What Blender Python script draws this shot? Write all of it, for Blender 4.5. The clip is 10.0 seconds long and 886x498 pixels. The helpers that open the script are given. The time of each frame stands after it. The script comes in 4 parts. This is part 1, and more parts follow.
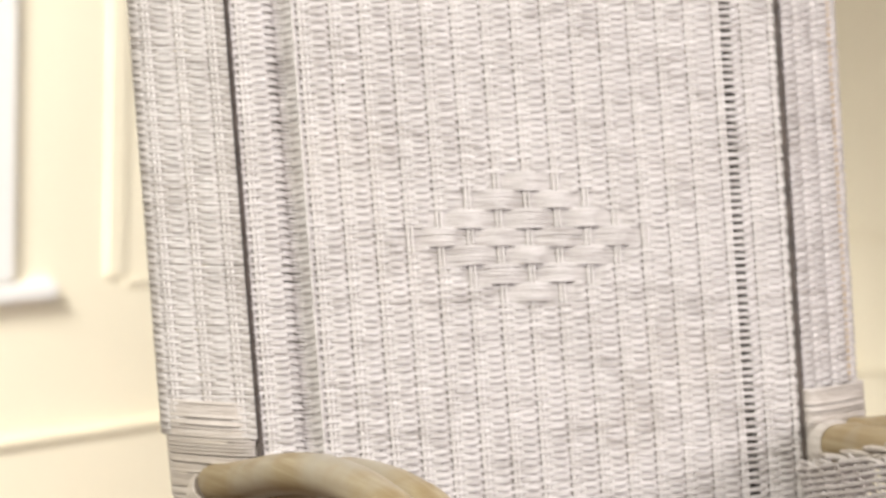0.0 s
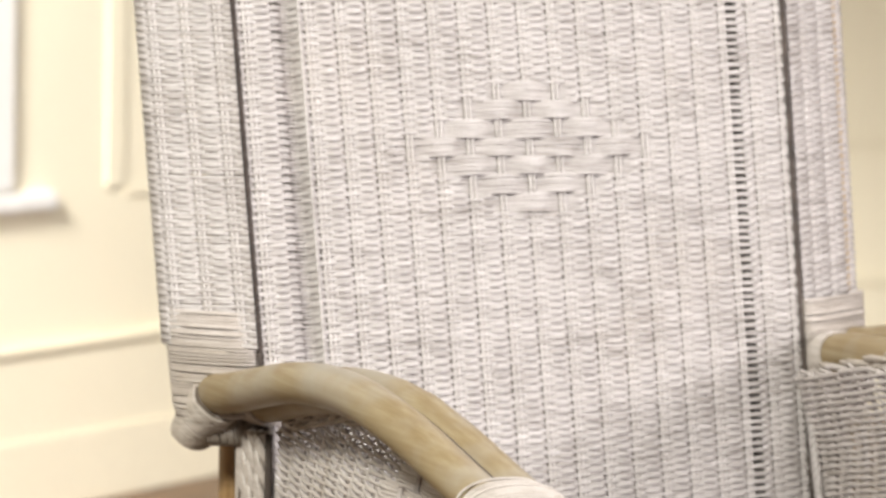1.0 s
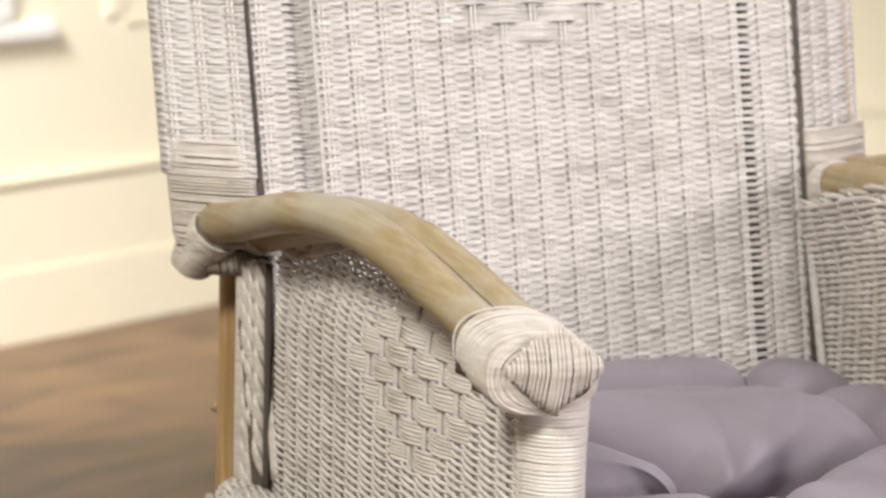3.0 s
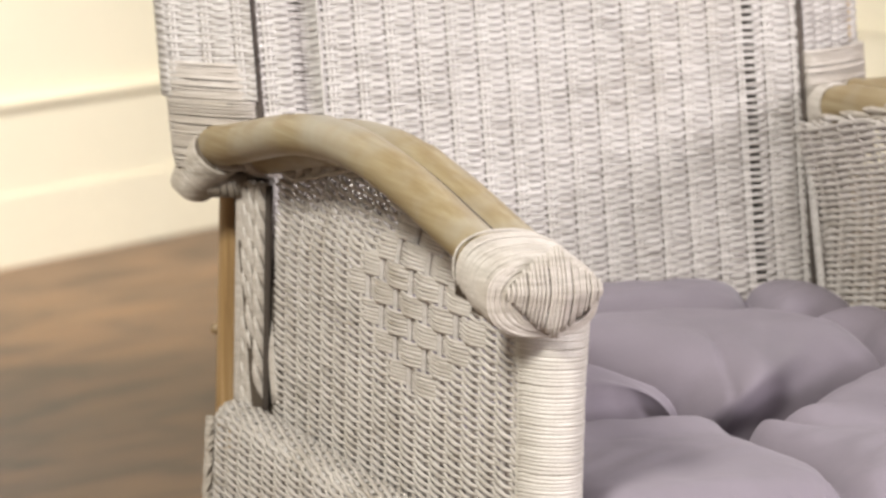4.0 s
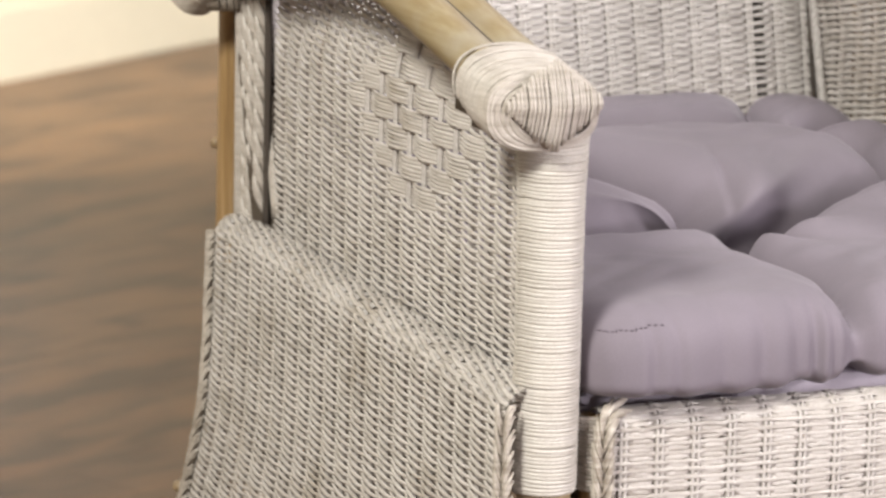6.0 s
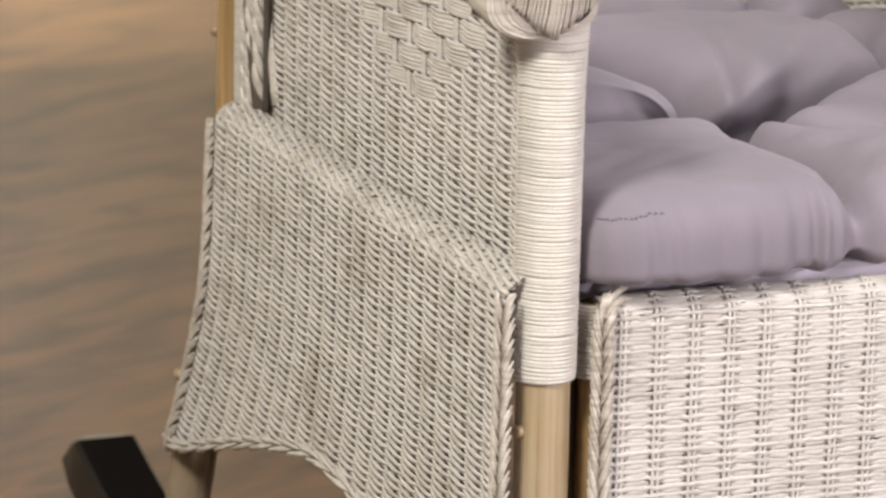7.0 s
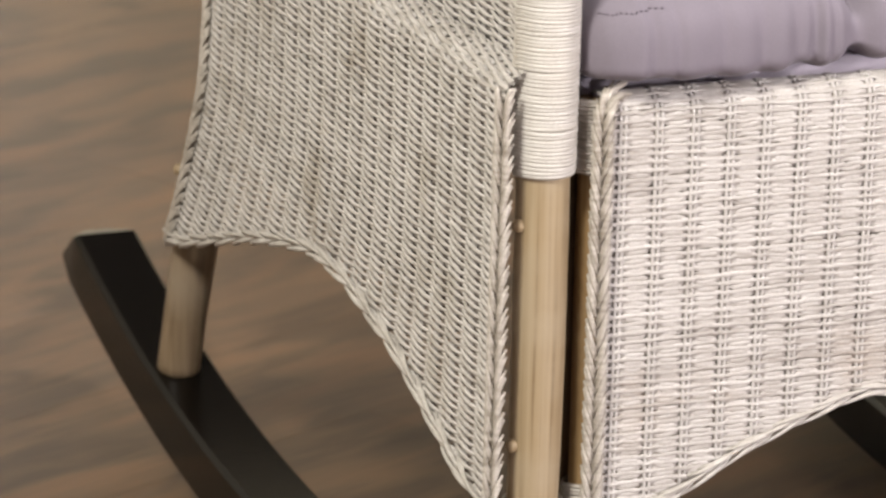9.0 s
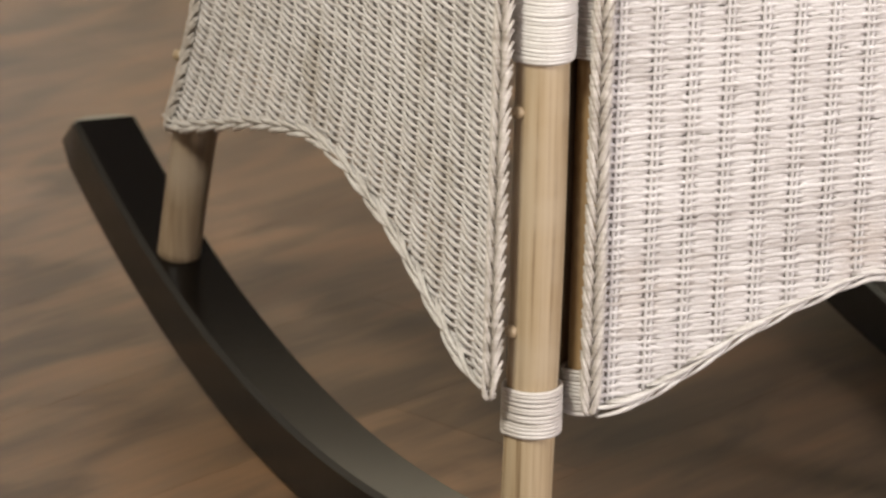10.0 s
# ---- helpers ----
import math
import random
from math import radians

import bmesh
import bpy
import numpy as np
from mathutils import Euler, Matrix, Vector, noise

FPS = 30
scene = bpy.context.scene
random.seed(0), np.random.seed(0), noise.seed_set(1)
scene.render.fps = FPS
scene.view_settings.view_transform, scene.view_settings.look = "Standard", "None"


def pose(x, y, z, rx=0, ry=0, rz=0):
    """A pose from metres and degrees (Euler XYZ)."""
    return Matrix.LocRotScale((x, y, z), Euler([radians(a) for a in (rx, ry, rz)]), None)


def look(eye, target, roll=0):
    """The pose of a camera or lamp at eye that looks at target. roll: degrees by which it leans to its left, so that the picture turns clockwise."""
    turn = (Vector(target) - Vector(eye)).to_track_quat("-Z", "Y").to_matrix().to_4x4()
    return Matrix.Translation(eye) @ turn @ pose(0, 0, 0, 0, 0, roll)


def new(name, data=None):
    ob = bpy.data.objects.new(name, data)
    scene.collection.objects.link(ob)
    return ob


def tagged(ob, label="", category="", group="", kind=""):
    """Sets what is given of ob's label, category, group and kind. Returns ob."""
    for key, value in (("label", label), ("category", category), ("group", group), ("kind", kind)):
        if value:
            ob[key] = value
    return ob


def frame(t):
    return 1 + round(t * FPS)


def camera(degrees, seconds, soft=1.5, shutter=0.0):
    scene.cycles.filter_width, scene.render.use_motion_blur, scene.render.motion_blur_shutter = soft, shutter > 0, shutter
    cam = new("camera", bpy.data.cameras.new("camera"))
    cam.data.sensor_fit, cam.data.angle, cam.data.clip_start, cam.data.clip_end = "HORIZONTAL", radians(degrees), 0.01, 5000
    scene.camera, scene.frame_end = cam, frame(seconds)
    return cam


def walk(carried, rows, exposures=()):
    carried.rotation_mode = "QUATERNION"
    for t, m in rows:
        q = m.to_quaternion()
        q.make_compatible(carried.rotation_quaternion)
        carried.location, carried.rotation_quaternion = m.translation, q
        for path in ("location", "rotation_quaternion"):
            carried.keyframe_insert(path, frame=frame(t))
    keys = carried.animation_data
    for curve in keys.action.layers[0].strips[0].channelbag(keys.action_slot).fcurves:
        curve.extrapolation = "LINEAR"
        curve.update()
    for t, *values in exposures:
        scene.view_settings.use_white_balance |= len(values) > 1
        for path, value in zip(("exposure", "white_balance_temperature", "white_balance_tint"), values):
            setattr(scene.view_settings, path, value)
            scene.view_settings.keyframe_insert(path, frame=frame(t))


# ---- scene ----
# ---- camera: a tripod head tilts down, the eye stays in its place ----
cam = camera(12.78, 10.0, soft=2.6)
cam.data.dof.use_dof, cam.data.dof.focus_distance, cam.data.dof.aperture_fstop = True, 2.78, 10.5
EYE_AT = (-1.0296, -2.3405, 1.1354)
FOCAL = 7000.0
TILTS = [(0.0, 0), (0.5, 82.6), (1.0, 159.3), (1.5, 235.8), (2.0, 312.2), (2.5, 387.5), (2.7, 418.1), (3.8, 569.6), (4.0, 598.7),
         (4.5, 672.2), (5.0, 750.3), (5.5, 839.1), (5.7, 873.0), (6.8, 1087.2), (7.0, 1125.4), (7.5, 1222.0), (8.0, 1313.6),
         (8.5, 1402.4), (9.0, 1488.2), (9.5, 1586.2), (10.0, 1690.3)]
HEAD = pose(*EYE_AT, 85.457, 0, -22.0) @ pose(0, 0, 0, 0, 0, 1.2)
walk(cam, [(t, HEAD @ pose(0, 0, 0, -math.degrees(s / FOCAL), 0, 0)) for t, s in TILTS])

# ---- light ----
scene.view_settings.exposure = 0.0
world = bpy.data.worlds.new("world")
scene.world = world
world.use_nodes = True
world.node_tree.nodes["Background"].inputs[0].default_value = (0.75, 0.85, 1.0, 1)
world.node_tree.nodes["Background"].inputs[1].default_value = 0.35


def lamp(name, at, to, size, power, colour):
    d = bpy.data.lights.new(name, "AREA")
    d.shape, d.size, d.energy, d.color = "DISK", size, power, colour
    o = new(name, d)
    o.matrix_world = look(at, to)
    return o


lamp("ceiling_lamp", (0.95, 0.75, 2.62), (0.3, 0.35, 0.6), 0.50, 27, (1.0, 0.97, 0.985))
lamp("standing_lamp", (-1.66, -1.22, 2.50), (0.0, 0.3, 0.45), 0.60, 106, (1.0, 0.985, 0.90))
lamp("standing_lamp", (2.40, -2.40, 1.60), (0.2, 0.1, 0.5), 0.6, 88, (1.0, 0.955, 0.965))
lamp("standing_lamp", (0.75, -4.00, 0.85), (0.2, 0.0, 0.5), 0.7, 80, (1.0, 0.955, 0.99))
# an unseen spot near the ceiling, added to brighten the window wall
d = bpy.data.lights.new("wall_fill_spot", "SPOT")
d.energy, d.color, d.spot_size, d.spot_blend, d.shadow_soft_size = 2500, (1.0, 0.985, 0.93), radians(38), 0.8, 0.40
new("wall_fill_spot", d).matrix_world = look((-1.1, 1.6, 2.6), (0.62, 4.0, 0.75))


# ---- materials ----
def shader(name, rough=0.6, metal=0.0):
    m = bpy.data.materials.new(name)
    m.use_nodes = True
    t = m.node_tree
    b = t.nodes["Principled BSDF"]
    b.inputs["Roughness"].default_value = rough
    b.inputs["Metallic"].default_value = metal
    return m, t, b


def nd(t, kind, **settings):
    n = t.nodes.new(kind)
    for k, v in settings.items():
        n.inputs[k].default_value = v
    return n


def noise_at(t, scale, stretch=(1, 1, 1), detail=4.0, coords="Object", shuffle=False):
    c = t.nodes.new("ShaderNodeTexCoord")
    m = t.nodes.new("ShaderNodeMapping")
    m.inputs["Scale"].default_value = stretch
    if shuffle:
        o = t.nodes.new("ShaderNodeObjectInfo")
        k = t.nodes.new("ShaderNodeVectorMath")
        k.operation = "SCALE"
        k.inputs[0].default_value = (37.0, 53.0, 71.0)
        t.links.new(o.outputs["Random"], k.inputs["Scale"])
        t.links.new(k.outputs[0], m.inputs["Location"])
    n = nd(t, "ShaderNodeTexNoise", Scale=scale, Detail=detail)
    t.links.new(c.outputs[coords], m.inputs[0])
    t.links.new(m.outputs[0], n.inputs["Vector"])
    return n.outputs["Fac"]


def ramp(t, fac, stops):
    r = t.nodes.new("ShaderNodeValToRGB")
    e = r.color_ramp.elements
    while len(e) < len(stops):
        e.new(0.5)
    for el, (p, c) in zip(e, stops):
        el.position, el.color = p, (*c, 1)
    t.links.new(fac, r.inputs[0])
    return r.outputs[0]


def mix(t, a, b, fac, kind="MIX"):
    n = t.nodes.new("ShaderNodeMix")
    n.data_type, n.blend_type = "RGBA", kind
    for k, v in ((0, fac), (6, a), (7, b)):
        if isinstance(v, bpy.types.NodeSocket):
            t.links.new(v, n.inputs[k])
        else:
            n.inputs[k].default_value = v if k == 0 else (*v, 1)
    return n.outputs[2]


def bump(t, b, fac, strength, dist):
    n = nd(t, "ShaderNodeBump", Strength=strength, Distance=dist)
    t.links.new(fac, n.inputs["Height"])
    t.links.new(n.outputs[0], b.inputs["Normal"])


def wicker_material(name, dark, mid, light, stain, rough=0.40, stained=0.24, patch=7.0):
    m, t, b = shader(name, rough)
    g = t.nodes.new("ShaderNodeNewGeometry")
    strand = ramp(t, g.outputs["Random Per Island"], [(0.0, dark), (0.35, mid), (0.8, light), (1.0, light)])
    streak = ramp(t, noise_at(t, 1.0, (34, 34, 330), 2.0), [(0.30, dark), (0.48, mid), (0.64, light)])
    strand = mix(t, strand, streak, 0.80)
    wash = ramp(t, noise_at(t, 16.0), [(0.35, (0, 0, 0)), (0.7, (1, 1, 1))])
    half = nd(t, "ShaderNodeMath")
    half.operation = "MULTIPLY"
    half.inputs[1].default_value = 0.6
    t.links.new(wash, half.inputs[0])
    c = mix(t, strand, light, half.outputs[0])
    s = ramp(t, noise_at(t, patch, detail=6.0), [(0.58, (0, 0, 0)), (0.74, (1, 1, 1))])
    sm = nd(t, "ShaderNodeMath")
    sm.operation = "MULTIPLY"
    sm.inputs[1].default_value = stained
    t.links.new(s, sm.inputs[0])
    c = mix(t, c, stain, sm.outputs[0])
    fine = noise_at(t, 900.0, detail=3.0)
    c = mix(t, c, ramp(t, fine, [(0.3, (0.72, 0.70, 0.68)), (0.6, (1, 1, 1))]), 0.7, "MULTIPLY")
    t.links.new(c, b.inputs["Base Color"])
    bump(t, b, fine, 0.35, 0.0006)
    return m


WICKER = wicker_material("whitewashed_wicker", (0.30, 0.272, 0.25), (0.445, 0.412, 0.39), (0.57, 0.535, 0.515), (0.40, 0.33, 0.26), 0.27, 0.14)
SIDE_WICKER = wicker_material("stained_wicker", (0.355, 0.315, 0.275), (0.53, 0.486, 0.45), (0.66, 0.615, 0.585), (0.28, 0.22, 0.15), 0.36, 0.45, 13.0)
WRAP = wicker_material("wrapping_cane", (0.33, 0.285, 0.24), (0.47, 0.42, 0.375), (0.57, 0.52, 0.475), (0.50, 0.38, 0.26))
BRAID = wicker_material("braided_cane", (0.26, 0.215, 0.17), (0.42, 0.37, 0.315), (0.57, 0.515, 0.46), (0.42, 0.32, 0.21))
PALE_BRAID = wicker_material("pale_braided_cane", (0.38, 0.34, 0.30), (0.50, 0.455, 0.41), (0.60, 0.56, 0.52), (0.45, 0.36, 0.26))


APRON_WICKER = wicker_material("worn_wicker", (0.32, 0.277, 0.248), (0.475, 0.432, 0.402), (0.60, 0.56, 0.53), (0.36, 0.26, 0.18), 0.30, 0.40, 10.0)
PALE_WRAP = wicker_material("pale_wrapping_cane", (0.46, 0.42, 0.375), (0.55, 0.51, 0.465), (0.62, 0.58, 0.54), (0.55, 0.45, 0.34))
STAKE = wicker_material("whitewashed_stake", (0.46, 0.425, 0.40), (0.55, 0.51, 0.485), (0.62, 0.58, 0.56), (0.56, 0.48, 0.40), 0.24)
KNOT = wicker_material("aged_cane", (0.14, 0.115, 0.09), (0.23, 0.195, 0.16), (0.37, 0.33, 0.29), (0.26, 0.19, 0.12))


def rattan_material(name, stretch, tones):
    m, t, b = shader(name, 0.42)
    grain = noise_at(t, 42.0, stretch, 5.0)
    c = ramp(t, grain, [(0.3, tones[0]), (0.5, tones[1]), (0.72, tones[2])])
    blotch = ramp(t, noise_at(t, 11.0, detail=5.0), [(0.48, (0, 0, 0)), (0.72, (1, 1, 1))])
    c = mix(t, c, tones[3], blotch)
    t.links.new(c, b.inputs["Base Color"])
    bump(t, b, grain, 0.25, 0.001)
    return m


RATTAN = rattan_material("rattan_pole", (6, 6, 0.10), ((0.18, 0.117, 0.060), (0.33, 0.24, 0.14), (0.40, 0.308, 0.197), (0.38, 0.298, 0.20)))
HONEY = rattan_material("honey_rattan", (5, 5, 0.14), ((0.26, 0.155, 0.065), (0.36, 0.225, 0.10), (0.44, 0.30, 0.16), (0.42, 0.29, 0.16)))
# darker, browner copy of the rattan with shade put into its tones
SHADED_RATTAN = rattan_material("shaded_brown_rattan", (5, 5, 0.14), ((0.14, 0.094, 0.055), (0.195, 0.135, 0.082), (0.25, 0.182, 0.117), (0.26, 0.20, 0.142)))
ARM_RATTAN = rattan_material("weathered_rattan", (5, 0.16, 5), ((0.245, 0.175, 0.086), (0.285, 0.215, 0.115), (0.355, 0.285, 0.172), (0.365, 0.325, 0.262)))


def plain_material(name, base, rough, vary=0.15, scale=8.0, fine=250.0, relief=0.2, sheen=0.0):
    m, t, b = shader(name, rough)
    lo, hi = [tuple(v * k for v in base) for k in (1 - vary, 1 + vary)]
    c = ramp(t, noise_at(t, scale), [(0.3, lo), (0.7, hi)])
    f = noise_at(t, fine, detail=2.0)
    c = mix(t, c, ramp(t, f, [(0.3, (0.88, 0.88, 0.88)), (0.7, (1, 1, 1))]), 0.6, "MULTIPLY")
    t.links.new(c, b.inputs["Base Color"])
    b.inputs["Sheen Weight"].default_value = sheen
    bump(t, b, f, relief, 0.0006)
    return m


BLACK = plain_material("black_paint", (0.0040, 0.0031, 0.0026), 0.20, 0.3, 12.0)
FABRIC = plain_material("mauve_cotton", (0.197, 0.167, 0.198), 0.85, 0.08, 10.0, 900.0, 0.3, 0.08)
PALE_FABRIC = plain_material("pale_lilac_cotton", (0.47, 0.41, 0.47), 0.85, 0.06, 10.0, 900.0, 0.3, 0.25)
THREAD = plain_material("dark_thread", (0.10, 0.08, 0.10), 0.8)
CREAM = plain_material("cream_paint", (0.80, 0.733, 0.580), 0.55, 0.03, 2.0, 120.0, 0.05)
# near-black colour for bars that stand in for the shade in narrow gaps
GAP = plain_material("gap_shade", (0.055, 0.042, 0.034), 0.8)
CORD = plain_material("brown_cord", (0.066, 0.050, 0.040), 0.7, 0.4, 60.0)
# grey of the unseen walls, set low so that they bounce little light
DIM = plain_material("low_bounce_grey", (0.16, 0.155, 0.15), 0.7, 0.03, 2.0)
WHITE = plain_material("white_paint", (0.75, 0.73, 0.71), 0.4, 0.03, 3.0, 120.0, 0.05)
# ceiling out of view, greyed for the same weak bounce
CEILING = plain_material("low_bounce_ceiling", (0.28, 0.275, 0.27), 0.8, 0.03, 2.0)
BLACK.node_tree.nodes["Principled BSDF"].inputs["Specular IOR Level"].default_value = 0.16
# dark brown for hidden wood, and for sheets that stand in for shade
SHADE_WOOD = plain_material("shade_dark_wood", (0.13, 0.10, 0.075), 0.8, 0.2, 20.0)


def streaks(t, scale, stretch, detail):
    """Noise drawn out along the boards, over the whole floor."""
    g = t.nodes.new("ShaderNodeNewGeometry")
    m = t.nodes.new("ShaderNodeMapping")
    m.vector_type = "TEXTURE"
    m.inputs["Rotation"].default_value = (0, 0, radians(26.5))
    m.inputs["Scale"].default_value = tuple(1 / v for v in stretch)
    n = nd(t, "ShaderNodeTexNoise", Scale=scale, Detail=detail, Distortion=0.6)
    t.links.new(g.outputs["Position"], m.inputs[0])
    t.links.new(m.outputs[0], n.inputs["Vector"])
    return n.outputs["Fac"]


def plank_material(name, joined=False):
    m, t, b = shader(name, 0.45)
    pick = t.nodes.new("ShaderNodeNewGeometry").outputs["Random Per Island"] if joined else t.nodes.new("ShaderNodeObjectInfo").outputs["Random"]
    tone = ramp(t, pick, [(0.0, (0.128, 0.077, 0.042)), (0.45, (0.142, 0.083, 0.045)), (0.75, (0.153, 0.090, 0.049)), (1.0, (0.134, 0.083, 0.049))])
    cloud = streaks(t, 3.6, (0.5, 2.2, 1), 5.0)
    c = mix(t, tone, ramp(t, cloud, [(0.34, (0.52, 0.52, 0.50)), (0.5, (0.93, 0.93, 0.90)), (0.66, (1.28, 1.22, 1.08))]), 0.65, "MULTIPLY")
    marble = streaks(t, 11.0, (0.5, 1.7, 1), 7.0)
    c = mix(t, c, ramp(t, marble, [(0.36, (0.50, 0.48, 0.46)), (0.5, (1.0, 0.98, 0.96)), (0.64, (1.32, 1.22, 1.10))]), 0.82, "MULTIPLY")
    grain = noise_at(t, 45.0, (0.12, 2.5, 1), 6.0, shuffle=True)
    c = mix(t, c, ramp(t, grain, [(0.3, (0.72, 0.70, 0.68)), (0.6, (1.05, 1.05, 1.05))]), 0.5, "MULTIPLY")
    t.links.new(c, b.inputs["Base Color"])
    bump(t, b, grain, 0.15, 0.0008)
    return m


PLANK = plank_material("floor_planks")
PLANK_REST = plank_material("floor_planks_joined", True)
GLASS, _t, _b = shader("window_glass", 0.02)
_b.inputs["Transmission Weight"].default_value = 1.0


# ---- mesh helpers ----
def part(name, bm, material, parent, label="", smooth=True):
    me = bpy.data.meshes.new(name)
    bm.to_mesh(me)
    bm.free()
    return fasten(name, me, material, parent, label, smooth)


def fasten(name, me, material, parent, label="", smooth=True):
    if smooth:
        me.polygons.foreach_set("use_smooth", np.ones(len(me.polygons), bool))
    me.materials.append(material)
    ob = new(name, me)
    if parent is not None:
        ob.parent = parent
    if label:
        ob["label"] = label
    return ob


def mesh_from(verts, faces, name):
    """A mesh from arrays of places and four-cornered faces."""
    verts, faces = np.asarray(verts, float), np.asarray(faces, int)
    me = bpy.data.meshes.new(name)
    me.vertices.add(len(verts))
    me.vertices.foreach_set("co", verts.ravel())
    me.loops.add(faces.size)
    me.loops.foreach_set("vertex_index", faces.ravel())
    me.polygons.add(len(faces))
    me.polygons.foreach_set("loop_start", np.arange(0, faces.size, 4))
    me.polygons.foreach_set("loop_total", np.full(len(faces), 4))
    me.update(calc_edges=True)
    me.validate()
    return me


def box(bm, x0, x1, y0, y1, z0, z1, bevel=0.0):
    made = bmesh.ops.create_cube(bm, size=1.0)["verts"]
    for v in made:
        v.co = ((x0 + x1) / 2 + v.co.x * (x1 - x0), (y0 + y1) / 2 + v.co.y * (y1 - y0), (z0 + z1) / 2 + v.co.z * (z1 - z0))
    if bevel:
        edges = list({e for v in made for e in v.link_edges})
        bmesh.ops.bevel(bm, geom=edges, offset=bevel, segments=2, affect="EDGES")


def smooth_path(points, n):
    """n places along a smooth curve through the points."""
    p = np.asarray(points, float)
    d = np.r_[0, np.cumsum(np.linalg.norm(np.diff(p, axis=0), axis=1))]
    tangent = np.gradient(p, d, axis=0) if len(p) > 2 else np.repeat((p[1:] - p[:1]) / d[-1], 2, 0)
    at = np.linspace(0, d[-1], n)
    i = np.clip(np.searchsorted(d, at) - 1, 0, len(p) - 2)
    h = (d[i + 1] - d[i])[:, None]
    s = (at[:, None] - d[i][:, None]) / h
    return ((2 * s**3 - 3 * s**2 + 1) * p[i] + (s**3 - 2 * s**2 + s) * h * tangent[i]
            + (-2 * s**3 + 3 * s**2) * p[i + 1] + (s**3 - s**2) * h * tangent[i + 1])


def frames_of(path, up=(0, 0, 1)):
    """Unit tangents and two cross directions along a path."""
    t = np.gradient(path, axis=0)
    t /= np.linalg.norm(t, axis=1)[:, None]
    up = np.broadcast_to(np.asarray(up, float), t.shape)
    a = np.cross(t, up)
    bad = np.linalg.norm(a, axis=1) < 1e-3
    a[bad] = np.cross(t[bad], (0, 1, 0.01))
    a /= np.linalg.norm(a, axis=1)[:, None]
    return t, a, np.cross(a, t)


def tube(path, radius, sides=12, closed=False, up=(0, 0, 1), cap=True):
    """Places and faces of a round bar along a path; radius may be an array."""
    path = np.asarray(path, float)
    n = len(path)
    _, a, b = frames_of(path, up)
    if closed:
        t = np.roll(path, -1, 0) - np.roll(path, 1, 0)
        t /= np.linalg.norm(t, axis=1)[:, None]
        a = np.cross(t, np.broadcast_to(np.asarray(up, float), t.shape))
        a /= np.linalg.norm(a, axis=1)[:, None]
        b = np.cross(a, t)
    r = np.broadcast_to(np.asarray(radius, float), (n,))[:, None, None]
    k = np.arange(sides) * 2 * np.pi / sides
    ring = a[:, None, :] * np.cos(k)[None, :, None] + b[:, None, :] * np.sin(k)[None, :, None]
    v = path[:, None, :] + ring * r
    rows = n if closed else n - 1
    i, j = np.meshgrid(np.arange(rows), np.arange(sides), indexing="ij")
    i2, j2 = (i + 1) % n, (j + 1) % sides
    f = np.stack([i * sides + j, i * sides + j2, i2 * sides + j2, i2 * sides + j], -1).reshape(-1, 4)
    v = v.reshape(-1, 3)
    if cap and not closed:
        c = len(v)
        v = np.vstack([v, path[:1], path[-1:]])
        e = np.arange(0, sides, 2)
        first = np.stack([np.full(len(e), c), (e + 2) % sides, (e + 1) % sides, e], -1)
        o = (n - 1) * sides
        last = np.stack([np.full(len(e), c + 1), o + e, o + (e + 1) % sides, o + (e + 2) % sides], -1)
        f = np.vstack([f, first, last])
    return v, f


class Heap:
    """Gathers pieces of one mesh."""

    def __init__(self):
        self.v, self.f, self.n = [], [], 0

    def add(self, v, f):
        self.v.append(np.asarray(v))
        self.f.append(np.asarray(f) + self.n)
        self.n += len(v)

    def both(self):
        return np.vstack(self.v), np.vstack(self.f)


WIDTH = 0.50   # between the axes of the two front legs


def put(name, vf, material, parent, label="", other=False, stuff=False, fan=False):
    """A part from places and faces; other: the same part on the chair's other side."""
    v, f = vf
    v = np.array(v)
    if other:
        v[:, 0] = WIDTH - v[:, 0]
        f = np.asarray(f)[:, ::-1]
    if fan:    # the back spreads a little towards its top
        v[:, 0] += 0.05 * (v[:, 2] - 0.66) * v[:, 0] / WIDTH
        v[:, 0] *= 0.975
    ob = fasten(name, mesh_from(v, f, name), material, parent, label)
    if stuff:
        ob["kind"] = "stuff"
    return ob


